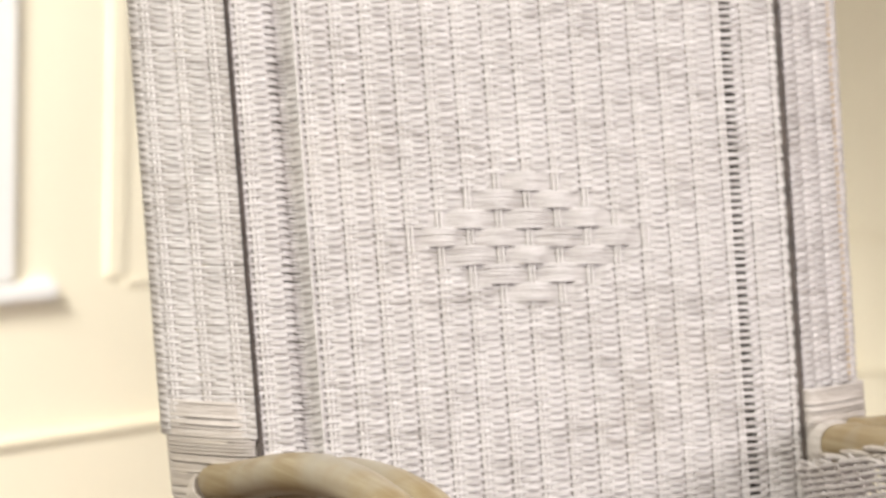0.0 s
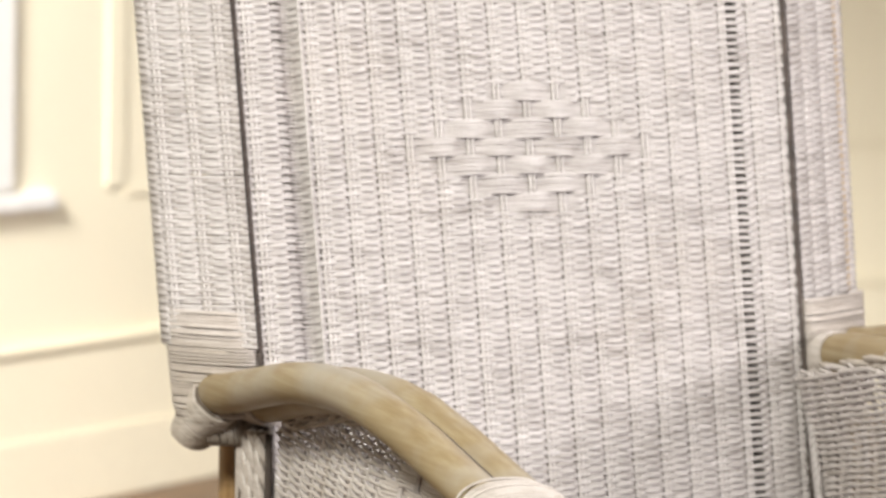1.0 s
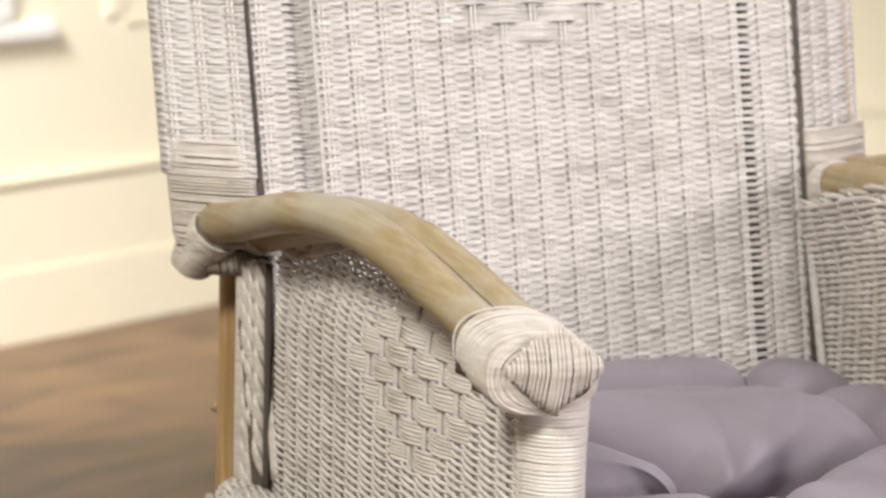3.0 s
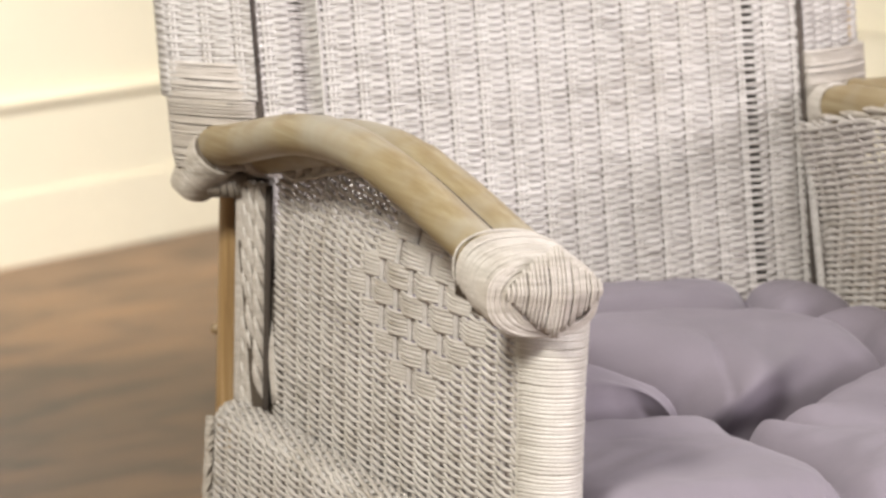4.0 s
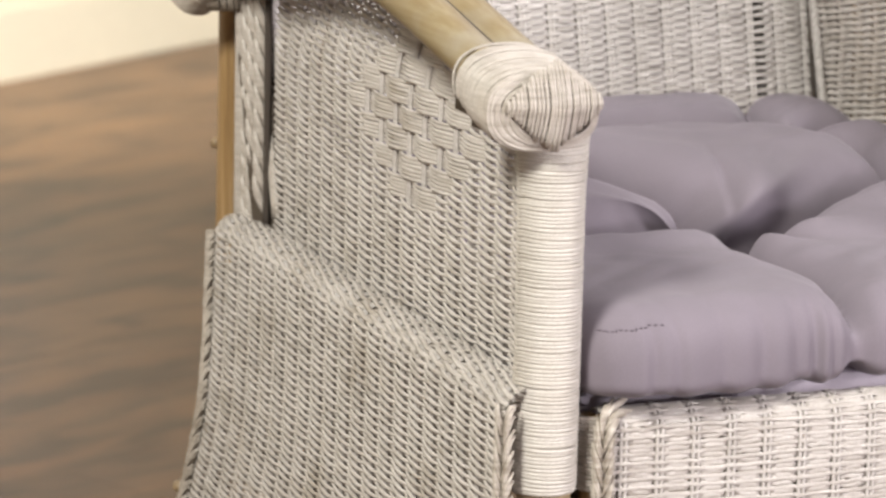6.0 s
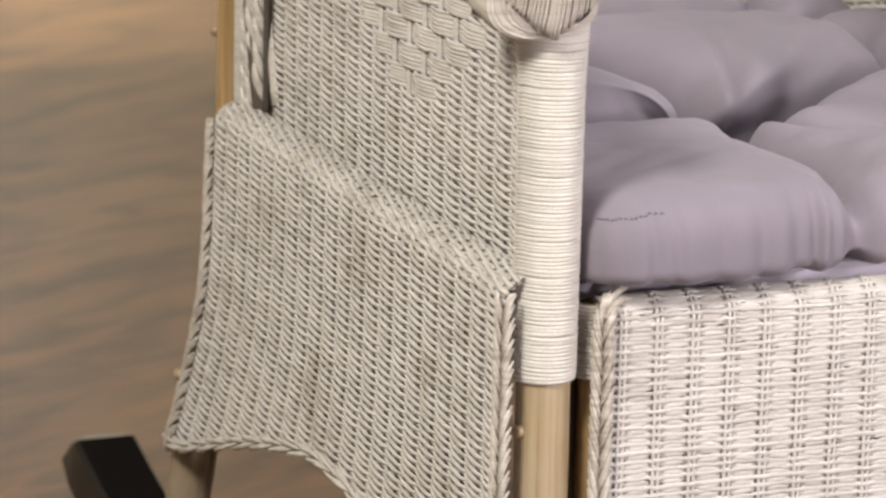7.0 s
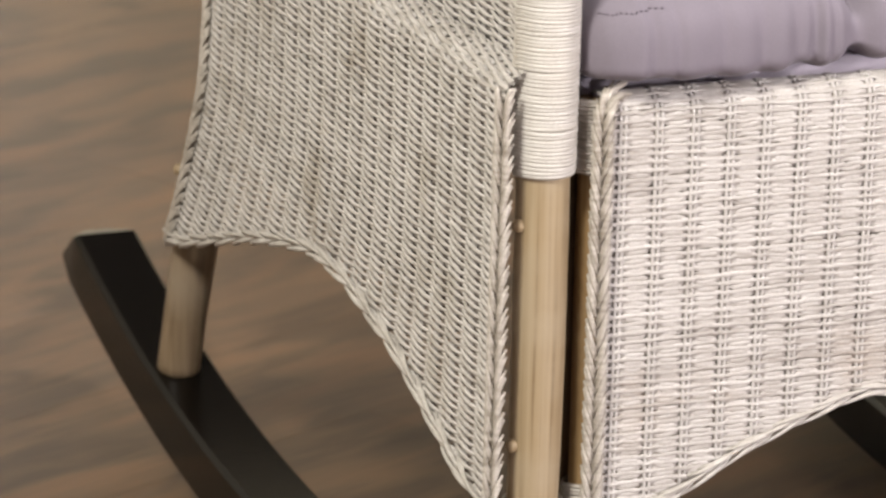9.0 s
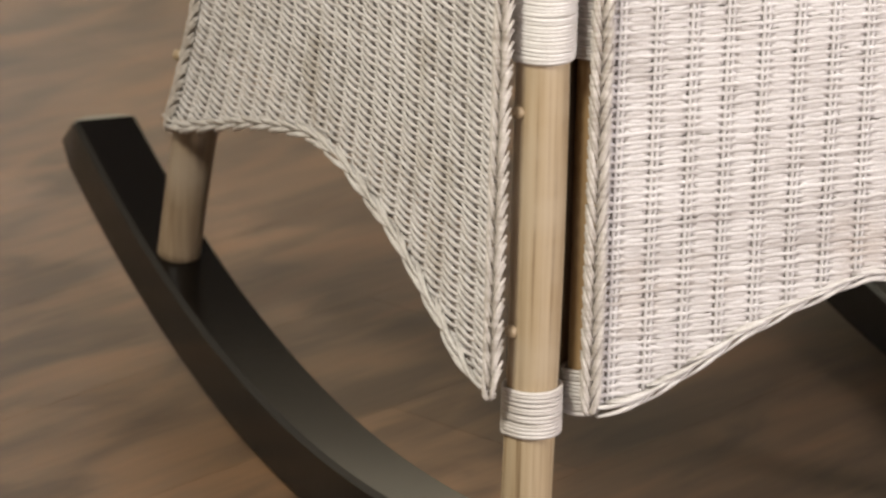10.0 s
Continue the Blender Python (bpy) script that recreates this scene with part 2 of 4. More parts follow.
def weave(surface, u_to, v_to, pitch=0.0032, column=0.0264, inside=None, diamond=None, group=6, slots=(), first=0.5, seed=1, hole=0.40, relief=1.0, fill=(0.63, 0.03), proud=-0.0003, loose=1.2, thin=0.0009, stake=0.00142, twined=0.0, local=False, calm=9.0, rib=0.0):
    """Wicker on a surface(u, v) in metres: thin weavers along u go over and under pairs of stakes along v.
    inside(u, v) tells where there is wicker; twined: the weavers go in pairs that twist round each other by that much; diamond = (u, v, half width in columns): weavers there run in groups; rib: depth of the furrows beside the stakes."""
    rng = np.random.default_rng(seed)
    heap, posts = Heap(), Heap()
    marks = np.array((-0.5, -0.32, -0.20, -0.14, -0.08, 0.0, 0.08, 0.14, 0.20, 0.32))
    us = ((np.arange(-1, u_to / column + 1)[:, None] + first + marks[None, :]) * column).ravel()
    for s, w in slots:
        us = np.r_[us[np.abs(us - s) > 0.0062], s + np.array((-0.0058, -0.0044, 0.0, 0.0044, 0.0058))]
    us = np.sort(us)
    us = np.r_[0.0, us[(us > 0.0004) & (us < u_to - 0.0004)], u_to]
    rows = int(v_to / pitch)
    offs = np.array([[1, 0], [0.5, 0.9], [-0.5, 0.9], [-1, 0], [-0.5, -0.9], [0.5, -0.9]])
    e = 0.0008

    def solid(u, v):
        p = surface(u, v)
        du = surface(u + e, v) - p
        dv = surface(u, v + e) - p
        du /= np.linalg.norm(du, axis=-1)[..., None]
        dv /= np.linalg.norm(dv, axis=-1)[..., None]
        n = np.cross(du, dv)
        return p, dv, n / np.linalg.norm(n, axis=-1)[..., None]

    for r in range(rows):
        v = (r + 0.5) * pitch
        gap = hole * (0.25 if v > calm else 1.0)
        u = us + 0.0
        wob = 0.22 * pitch * np.sin(us * 37 + r * 0.35) + 0.05 * pitch * rng.standard_normal() + 0.03 * loose * pitch * rng.standard_normal(len(us))
        vv = np.full(len(us), v) + wob
        keep = np.ones(len(us), bool) if inside is None else inside(u, vv)
        if keep.sum() < 2:
            continue
        phase = u / column - first
        col = np.round(phase)
        sign = np.full(len(us), (-1.0) ** r)
        grouped = np.zeros(len(us), bool)
        if diamond:
            block = np.floor((v - diamond[1]) / (group * pitch) + 0.5)
            grouped = (np.abs(u - diamond[0]) / column <= diamond[2] + 0.5 - abs(block)) & (abs(block) < diamond[2] - 0.4)
            sign = np.where(grouped, (-1.0) ** block, sign)
        swing = np.where(grouped, np.cos(np.pi * phase), np.cos(2 * np.pi * phase)) * sign
        swing = np.sign(swing) * np.abs(swing) ** 0.8
        off = np.abs(phase - col) * column
        if local:
            swing = np.where(grouped, swing, sign * np.exp(-((off / 0.0052) ** 2)))
        beside = np.exp(-(((off - 0.0038) / 0.0014) ** 2)) * np.where(phase < col, 1.0, 0.45)
        under = ~grouped & (sign < 0)
        lift = np.where(grouped, 0.0018 + 0.3 * rib, np.where(under, 0.0013, 0.0008)) * swing * relief + 0.0001 * rng.standard_normal()
        half = pitch * (np.where(grouped, 0.59, fill[0] - fill[1] * np.cos(2 * np.pi * phase)) + 0.04 * rng.standard_normal() + 0.02 * loose * rng.standard_normal(len(us)))
        half = np.where(under, half * (1 - gap * beside), half)
        lift = np.where(under, lift - 0.0022 * gap * beside, lift)
        if rib:
            lift = np.where(grouped, lift, lift - rib * np.exp(-(((off - 0.0037) / 0.0011) ** 2)) * np.where(phase < col, 1.0, 0.25))
        thick = np.full(len(us), thin)
        for s, w in slots:
            near = np.abs(u - s) < 0.0046
            half = np.where(near, half * (1 - 0.58 * w), half)
            if w > 0.5:
                vv = np.where(near, vv + pitch * (0.30 if r % 2 == 0 else -0.30), vv)
            lift = np.where(near, lift * 0.3 - 0.0008 * (w < 0.5), lift)
        if twined:
            ang = np.pi * (phase + r % 2)
            size = 1 + 0.06 * rng.standard_normal() + 0.05 * rng.standard_normal(len(us))
            vv = np.where(grouped, vv, (2 * (r // 2) + 1) * pitch - twined * np.sin(ang) + wob * 0.8)
            lift = np.where(grouped, lift, 0.0017 * relief * np.cos(ang))
            half = np.where(grouped, half, pitch * fill[0] * size * (1 - gap * 0.25 * (1 - np.cos(ang) ** 2)))
        p, dv, n = solid(u, vv)
        ring = (p + n * lift[:, None])[:, None, :] + dv[:, None, :] * (offs[None, :, :1] * half[:, None, None]) + n[:, None, :] * (offs[None, :, 1:] * thick[:, None, None])
        i = np.where(keep[:-1] & keep[1:])[0]
        if not len(i):
            continue
        j = np.arange(6)
        q = np.stack([i[:, None] * 6 + j, (i[:, None] + 1) * 6 + j, (i[:, None] + 1) * 6 + (j + 1) % 6, i[:, None] * 6 + (j + 1) % 6], -1).reshape(-1, 4)
        used, q = np.unique(q, return_inverse=True)
        heap.add(ring.reshape(-1, 3)[used], q.reshape(-1, 4))
    vs = np.arange(0, v_to, 0.006)
    c = first * column
    while c < u_to:
        if all(abs(c - s) > 0.008 for s, w in slots):
            for d in (-0.0018, 0.0018):
                u = np.full(len(vs), c + d)
                keep = np.ones(len(vs), bool) if inside is None else inside(u, vs)
                p, _, n = solid(u, vs)
                run = np.where(keep)[0]
                for g in np.split(run, np.where(np.diff(run) > 1)[0] + 1):
                    if len(g) > 2:
                        posts.add(*tube(p[g] + n[g] * proud, stake, 6, up=(0.31, -0.9, 0.2)))
        c += column
    return heap.both(), posts.both()


def windings(path, radius, pitch=0.0028, thick=0.0017, sides=22, seed=2, up=(0, 0, 1), squash=1.0):
    """Cane wound round a bar: one ring for each turn."""
    rng = np.random.default_rng(seed)
    path = np.asarray(path, float)
    d = np.r_[0, np.cumsum(np.linalg.norm(np.diff(path, axis=0), axis=1))]
    n = int(d[-1] / pitch)
    rad = np.broadcast_to(np.asarray(radius, float), (len(path),))
    t, a, b = frames_of(path, up)
    heap = Heap()
    k = np.arange(sides) * 2 * np.pi / sides
    for i in range(n):
        s = (i + 0.5) * d[-1] / n
        at = np.array([np.interp(s, d, path[:, c]) for c in range(3)])
        ti, ai, bi = [np.array([np.interp(s, d, m[:, c]) for c in range(3)]) for m in (t, a, b)]
        r = np.interp(s, d, rad) + 0.0001 * rng.standard_normal()
        lean = rng.normal(0, 0.00025, 2)
        wave = pitch * 0.5 * k / np.pi * 0.5 + lean[0] * np.cos(k) + lean[1] * np.sin(k)
        ring = at + (np.cos(k)[:, None] * ai * squash + np.sin(k)[:, None] * bi) * r + ti * wave[:, None]
        heap.add(*tube(ring, thick, 6, closed=True, up=ti))
    return heap.both()


def braid(path, normal, width=0.012, every=0.014, slant=2.2, strand=0.0034, seed=3, lanes=(0.0, 0.22, 0.44)):
    """A flat plait along a path: leaf-like turns of cane from both edges meet in the middle."""
    path = np.asarray(path, float)
    length = np.linalg.norm(np.diff(path, axis=0), axis=1).sum()
    n = max(24, int(length / 0.002))
    path = smooth_path(path, n)
    t, _, _ = frames_of(path)
    nn = np.broadcast_to(np.asarray(normal, float), t.shape)
    side = np.cross(t, nn)
    side /= np.linalg.norm(side, axis=1)[:, None]
    nn = np.cross(side, t)
    s = np.linspace(0, length, n)
    rng = np.random.default_rng(seed)
    heap = Heap()
    q = np.linspace(0, 1, 9)

    def at(m, x):
        return np.stack([np.interp(x, s, m[:, c]) for c in range(3)], -1)

    for hand in (-1, 1):
        for k in range(int(length / every) + 1):
            for lane in lanes:
                s0 = (k + lane + (0.5 if hand > 0 else 0)) * every + rng.normal(0, 0.0005)
                x = np.clip(s0 + (q - 0.5) * every * slant, 0, length)
                if x[-1] - x[0] < every:
                    continue
                across = hand * width * 0.5 * (1 - q) ** 0.8 - hand * width * 0.10
                lift = strand * (1.15 * np.sin(np.clip(q * 1.06, 0, 1) * np.pi) ** 0.65 - 0.30 * q - 0.10) + 0.0003 * rng.standard_normal()
                p = at(path, x) + at(side, x) * across[:, None] + at(nn, x) * lift[:, None]
                r = strand * 0.33 * (0.62 + 0.38 * np.sin(q * np.pi)) * rng.uniform(0.88, 1.12)
                heap.add(*tube(p, r, 6, up=tuple(np.asarray(normal, float))))
    return heap.both()


def rope(path, strand=0.0042, twist=0.07, seed=1):
    """Three strands twisted round each other along a path."""
    path = np.asarray(path, float)
    length = np.linalg.norm(np.diff(path, axis=0), axis=1).sum()
    n = max(24, int(length / 0.003))
    path = smooth_path(path, n)
    _, a, b = frames_of(path)
    s = np.linspace(0, length, n)
    heap = Heap()
    for q in range(3):
        for w in (-0.3, 0.3):
            ph = 2 * np.pi * (s / twist + q / 3) + seed + w
            heap.add(*tube(path + a * (np.cos(ph) * strand)[:, None] + b * (np.sin(ph) * strand)[:, None], strand * 0.62, 8))
    return heap.both()


def pole(points, radius, n=40, sides=18, nodes=(), up=(0, 0, 1)):
    """A rattan pole with slightly swollen nodes at these shares of its length."""
    p = smooth_path(points, n)
    s = np.linspace(0, 1, n)
    r = np.full(n, radius) * (1 + 0.02 * np.sin(s * 9.0 + radius * 900))
    for c in nodes:
        r += radius * 0.055 * np.exp(-((s - c) / 0.012) ** 2)
    return tube(p, r, sides, up=up)


# ---- the room: two walls meet in a corner behind the chair ----
ROOM = pose(2.452, 5.175, 0, 0, 0, 34.47)   # origin in the corner; the window wall along -x, the other along -y
LONG, DEEP, HIGH = 8.6, 7.2, 2.7


def structure(name, bm, material, label, m=ROOM, smooth=False):
    me = bpy.data.meshes.new(name)
    bm.to_mesh(me)
    bm.free()
    ob = fasten(name, me, material, None, label, smooth)
    ob.matrix_world = m
    return tagged(ob, label, name.split("_")[0], kind="structure")


bm = bmesh.new()
box(bm, -LONG, 0, -DEEP, 0, -0.12, -0.012)
floor = structure("floor", bm, SHADE_WOOD, "brown wooden plank floor with grey-brown grain")

W0, W1, WZ0, WZ1 = -3.30, -2.064, 0.545, 2.15      # the window's opening
bm = bmesh.new()
box(bm, -LONG, W0, 0, 0.16, 0, HIGH)
box(bm, W1, 0.16, 0, 0.16, 0, HIGH)
box(bm, W0, W1, 0, 0.16, 0, WZ0)
box(bm, W0, W1, 0, 0.16, WZ1, HIGH)
structure("wall_north", bm, CREAM, "cream painted panelled wall with a window")
bm = bmesh.new()
box(bm, 0, 0.16, -DEEP, 0, 0, HIGH)
structure("wall_east", bm, CREAM, "cream painted panelled wall")
# unseen walls and ceiling close the room; their greys hold down the ambient light
bm = bmesh.new()
box(bm, -LONG - 0.16, 0.16, -DEEP - 0.16, -DEEP, 0, HIGH)
structure("wall_south", bm, DIM, "unseen wall, dark grey to cut bounced light")
bm = bmesh.new()
box(bm, -LONG - 0.16, -LONG, -DEEP, 0.16, 0, HIGH)
structure("wall_west", bm, DIM, "unseen wall, dark grey to cut bounced light")
bm = bmesh.new()
box(bm, -LONG - 0.16, 0.16, -DEEP - 0.16, 0.16, HIGH, HIGH + 0.12)
structure("ceiling", bm, CEILING, "unseen ceiling, greyed to cut bounced light")

# skirting boards: a tall board with a rounded cap, and a thin bead over the floor
bm = bmesh.new()
box(bm, -LONG, 0, -0.016, 0, 0, 0.262, 0.003)
box(bm, -LONG, 0, -0.021, -0.001, 0.264, 0.287, 0.008)
box(bm, -LONG, 0, -0.022, -0.017, 0.0, 0.125, 0.002)
structure("baseboard", bm, CREAM, "tall cream skirting board with a moulded cap")
bm = bmesh.new()
box(bm, -0.016, 0, -DEEP, -0.03, 0, 0.262, 0.003)
box(bm, -0.021, -0.001, -DEEP, -0.03, 0.264, 0.287, 0.008)
structure("baseboard", bm, CREAM, "tall cream skirting board with a moulded cap")
# raised wall panelling: stile and framed field on the window wall, rails on the other
bm = bmesh.new()
box(bm, -1.80, -1.748, -0.005, 0, 0.535, HIGH, 0.003)
box(bm, -1.745, -0.10, -0.004, 0, 0.518, 0.534, 0.003)
structure("trim", bm, CREAM, "raised cream panel moulding on the wall")
bm = bmesh.new()
box(bm, -0.012, 0, -DEEP, -0.03, 0.546, 0.568, 0.005)
structure("trim", bm, CREAM, "raised cream panel moulding on the wall")

# window: white casing, sash bars, pane and a sill that stands proud
win = tagged(new("window_1"), "white framed window with a projecting sill", "window", kind="structure")
win.matrix_world = ROOM
bm = bmesh.new()
box(bm, W1 - 0.090, W1 + 0.010, -0.014, 0.048, WZ0, WZ1 + 0.01, 0.004)
box(bm, W0 - 0.010, W0 + 0.090, -0.014, 0.048, WZ0, WZ1 + 0.01, 0.004)
box(bm, W0 + 0.091, W1 - 0.091, -0.014, 0.048, WZ1 - 0.085, WZ1 + 0.01, 0.004)
part("window_frame", bm, WHITE, win, smooth=False)
bm = bmesh.new()
for x0, x1, z0, z1 in ((W0 + 0.014, W0 + 0.075, WZ0, WZ1 - 0.016), (W1 - 0.075, W1 - 0.014, WZ0, WZ1 - 0.016), (W0 + 0.077, W1 - 0.077, WZ0, WZ0 + 0.07),
                       (W0 + 0.077, W1 - 0.077, WZ1 - 0.08, WZ1 - 0.018), (W0 + 0.077, W1 - 0.077, 1.33, 1.37)):
    box(bm, x0, x1, 0.05, 0.09, z0, z1, 0.004)
part("sash", bm, WHITE, win, smooth=False)
bm = bmesh.new()
box(bm, W0 + 0.05, W1 - 0.05, 0.066, 0.072, WZ0 + 0.04, WZ1 - 0.05)
pane = part("pane", bm, GLASS, win)
pane.visible_shadow = False
bm = bmesh.new()
box(bm, W0 - 0.11, W1 + 0.120, -0.020, 0.10, WZ0 - 0.036, WZ0 - 0.004, 0.006)
part("window_sill", bm, WHITE, win, smooth=False)


# ---- the rocking chair ----
chair = tagged(new("rocking_chair"), "whitewashed wicker rocking armchair with rattan arms and black runners", "chair")


def lerp(x, table):
    xs, ys = zip(*table)
    return np.interp(x, xs, ys)


LEAN = 0.30        # how far the back reclines for each metre of height


def back_at(x, z, out=0.0):
    """A place on the reclined back; out: metres towards its front."""
    y = 0.60 + (z - 0.73) * LEAN
    return np.stack([x, y - out * 0.958, z + out * 0.287], -1)


BACK_Z0, BACK_LEN, BACK_X0, BACK_W = 0.50, 0.68, 0.008, 0.484


def back_surface(u, v):
    """A little hollow, with a step where the side strip meets the middle field."""
    z = BACK_Z0 + v * 0.958
    step = np.clip((u - 0.030) / 0.013, 0, 1) * np.clip((0.0520 - u) / 0.0035, 0, 1)
    return back_at(BACK_X0 + u, z, 0.004 * np.cos((u - BACK_W / 2) / BACK_W * np.pi) - 0.0085 * step)


back_vf = weave(back_surface, BACK_W, BACK_LEN, 0.0031, 0.0264, diamond=(0.2455, 0.405, 3.9), group=5, slots=((0.0420, 0.45), (0.4385, 0.62)), hole=0.34, relief=1.15, first=0.2985, seed=11, proud=-0.0001, fill=(0.64, 0.10), thin=0.0010, rib=0.0016)
put("back_weave", back_vf[0], WICKER, chair, "whitewashed wicker with a diamond of broad weave", stuff=True, fan=True)
put("warp_weave", back_vf[1], STAKE, chair, "", stuff=True, fan=True)
put("edge_strand", tube(smooth_path([back_at(0.0600, 0.50, 0.0030), back_at(0.0598, 0.85, 0.0030), back_at(0.0605, 1.15, 0.0030)], 30), 0.0014, 8), WICKER, chair, fan=True)

# added dark sheet behind the back: its colour gives the shade in the holes
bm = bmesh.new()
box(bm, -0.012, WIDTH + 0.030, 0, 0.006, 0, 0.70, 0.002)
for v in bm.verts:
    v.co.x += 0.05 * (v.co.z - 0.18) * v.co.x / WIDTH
shade_sheet = part("back_shade_sheet", bm, SHADE_WOOD, chair)
shade_sheet.matrix_local = pose(0, 0.552, 0.48, -16.7, 0, 0)

SWEEP = 0.56


def wing_surface(u, v, flat):
    """From the seam outwards, swept back, then rolled round the outer pole."""
    z = 0.735 + v * 0.958
    r = 0.014
    a0 = math.atan(SWEEP)
    s = np.minimum(u, flat)
    turn = np.maximum(u - flat, 0) / r
    dx = s * math.cos(a0) + r * (np.sin(a0 + turn) - math.sin(a0))
    dy = s * math.sin(a0) + r * (math.cos(a0) - np.cos(a0 + turn))
    y = 0.592 + (z - 0.73) * LEAN + dy
    return np.stack([0.001 - dx, y, z], -1)


for other in (False, True):
    FLAT_U = 0.079 if other else 0.066
    wing_vf = weave(lambda u, v: wing_surface(FLAT_U + 0.034 - u, v, FLAT_U), FLAT_U + 0.034, 0.45, 0.0031, 0.0264, first=0.35, seed=21, fill=(0.63, 0.09), hole=0.24, thin=0.0010, proud=-0.0001, rib=0.0013)
    wing = put("wing", wing_vf[0], WICKER, chair, "swept-back wicker wing", other, True, fan=True)
    wing.location.y = 0.009 if other else 0.0
    put("warp_weave", wing_vf[1], STAKE, wing, "", other, True, fan=True)
    zs = np.linspace(0.76, 1.17, 60)
    core = np.stack([np.full(60, -0.058 if other else -0.048), 0.592 + (zs - 0.73) * LEAN + 0.056, zs], -1)
    put("back_post", tube(core, 0.013, 14, up=(0, 1, 0)), RATTAN, chair, "", other, fan=True)
    zs = np.linspace(0.50, 1.17, 60)
    seam = np.stack([np.full(60, 0.0050), 0.601 + (zs - 0.73) * LEAN, zs], -1)
    put("seam_cord_gap", rope(seam, 0.0027, 0.012), CORD, chair, "dark twisted cord in the seam", other, fan=True)
    put("seam_pole", tube(seam + np.array((0.001, 0.011, 0)), 0.0075, 10, up=(0, 1, 0)), WRAP, chair, "", other, fan=True)
    # wrapped foot of the wing and the wrapped knuckle where the arm begins
    heap = Heap()
    k = np.arange(30) * 2 * np.pi / 30
    ca, sa = math.cos(math.atan(SWEEP)), math.sin(math.atan(SWEEP))
    rng = np.random.default_rng(5)
    for z in np.arange(0.682, 0.762, 0.0021):
        ra, rb = lerp(z, [(0.66, 0.029), (0.69, 0.035), (0.765, 0.0365)]) * (1.2 if other else 1.0), lerp(z, [(0.66, 0.020), (0.70, 0.015), (0.765, 0.0105)])
        mid = np.array((-0.0365 if other else -0.0295, 0.592 + (z - 0.73) * LEAN + 0.026, z))
        ring = mid + np.cos(k)[:, None] * ra * np.array((-ca, sa, 0)) + np.sin(k)[:, None] * rb * np.array((sa, ca, 0))
        ring[:, 2] += 0.0006 * rng.standard_normal() + 0.0012 * np.cos(k + rng.random())
        heap.add(*tube(ring, 0.00125, 6, closed=True, up=(0, 0, 1)))
    put("wing_wrapping", heap.both(), WRAP, chair, "", other, True, fan=True)
    kn = smooth_path([(-0.0400, 0.632, 0.662), (-0.0385, 0.620, 0.674), (-0.031, 0.598, 0.694)], 16)
    put("knuckle_wrapping", windings(kn, np.linspace(0.0165, 0.0205, 16), 0.0036, 0.0018, 22, 6), BRAID, chair, "", other, True)
    put("knuckle_core", tube(kn, np.linspace(0.0155, 0.0195, 16), 14), SHADE_WOOD, chair, "", other)
for other in (False, True):
    bar = smooth_path([(-0.034, 0.612, 0.668), (-0.010, 0.600, 0.668), (0.020, 0.590, 0.672)], 12)
    put("cross_bar", windings(bar, 0.0105, 0.0027, 0.0016, 16, 9), KNOT, chair, "", other, True)
top = smooth_path([back_at(np.float64(-0.06), np.float64(1.165), -0.03), back_at(np.float64(0.25), np.float64(1.185), 0.0), back_at(np.float64(0.56), np.float64(1.165), -0.03)], 60)
put("top_rail_core", tube(top, 0.020, 14), RATTAN, chair)
put("top_rail", windings(top, 0.0205, 0.0034, 0.0018, 20, 7), WRAP, chair, "", stuff=True)

# the arms' line: height over depth
ARM = [(-0.004, 0.688), (0.02, 0.692), (0.084, 0.703), (0.185, 0.724), (0.30, 0.737), (0.42, 0.729), (0.55, 0.702), (0.615, 0.690)]
COL_S = 0.0285


def side_surface(u, v):
    """The upright side under an arm: u runs from the back to the front."""
    y = 0.555 - u
    under = np.clip((0.482 + v - lerp(y, sorted(ARM)) + 0.085) / 0.075, 0, 1) ** 1.6 * np.clip((y - 0.10) / 0.2, 0, 1) * np.clip((0.56 - y) / 0.07, 0, 1)
    return np.stack([0.004 - 0.004 * np.sin(u / 0.535 * np.pi) + 0.024 * under, y, 0.482 + v], -1)


def side_inside(u, v):
    return (0.482 + v < lerp(0.555 - u, sorted(ARM)) - 0.006) & (u > 0.002 * (1 + np.sin(v * np.pi / 0.0058)))


side_vf = weave(side_surface, 0.535, 0.26, 0.0029, COL_S, inside=side_inside, diamond=(0.312, 0.148, 4.0), group=6, seed=31, hole=1.05, relief=1.3, fill=(0.70, 0.0), proud=-0.0002, thin=0.0011, stake=0.0013, twined=0.0019, loose=2.0)

REAR = [(0.19, 0.634), (0.215, 0.626), (0.25, 0.608), (0.30, 0.588), (0.352, 0.574), (0.40, 0.575), (0.49, 0.586)]
ARCH = [(-0.02, 0.190), (0.01, 0.192), (0.03, 0.199), (0.06, 0.213), (0.12, 0.239), (0.16, 0.2545), (0.21, 0.267), (0.25, 0.276), (0.30, 0.2805), (0.33, 0.279), (0.39, 0.268), (0.45, 0.2535), (0.54, 0.226), (0.60, 0.208), (0.66, 0.200)]


def skirt_profile(v):
    """Section of the skirt: over the seat rail and down, a little outwards. v in metres from the inner line."""
    r = 0.017
    turn = np.clip(v / r, 0, np.pi)
    x = 0.000 - r * (1 - np.cos(turn))
    z = 0.478 + r * np.sin(turn)
    down = np.maximum(v - np.pi * r, 0)
    return x, z - down, down


def flare(y):
    """How far the skirt leans outwards for each metre down: more at the rear."""
    return 0.008 + 0.06 * np.clip(y / 0.6, 0, 1)


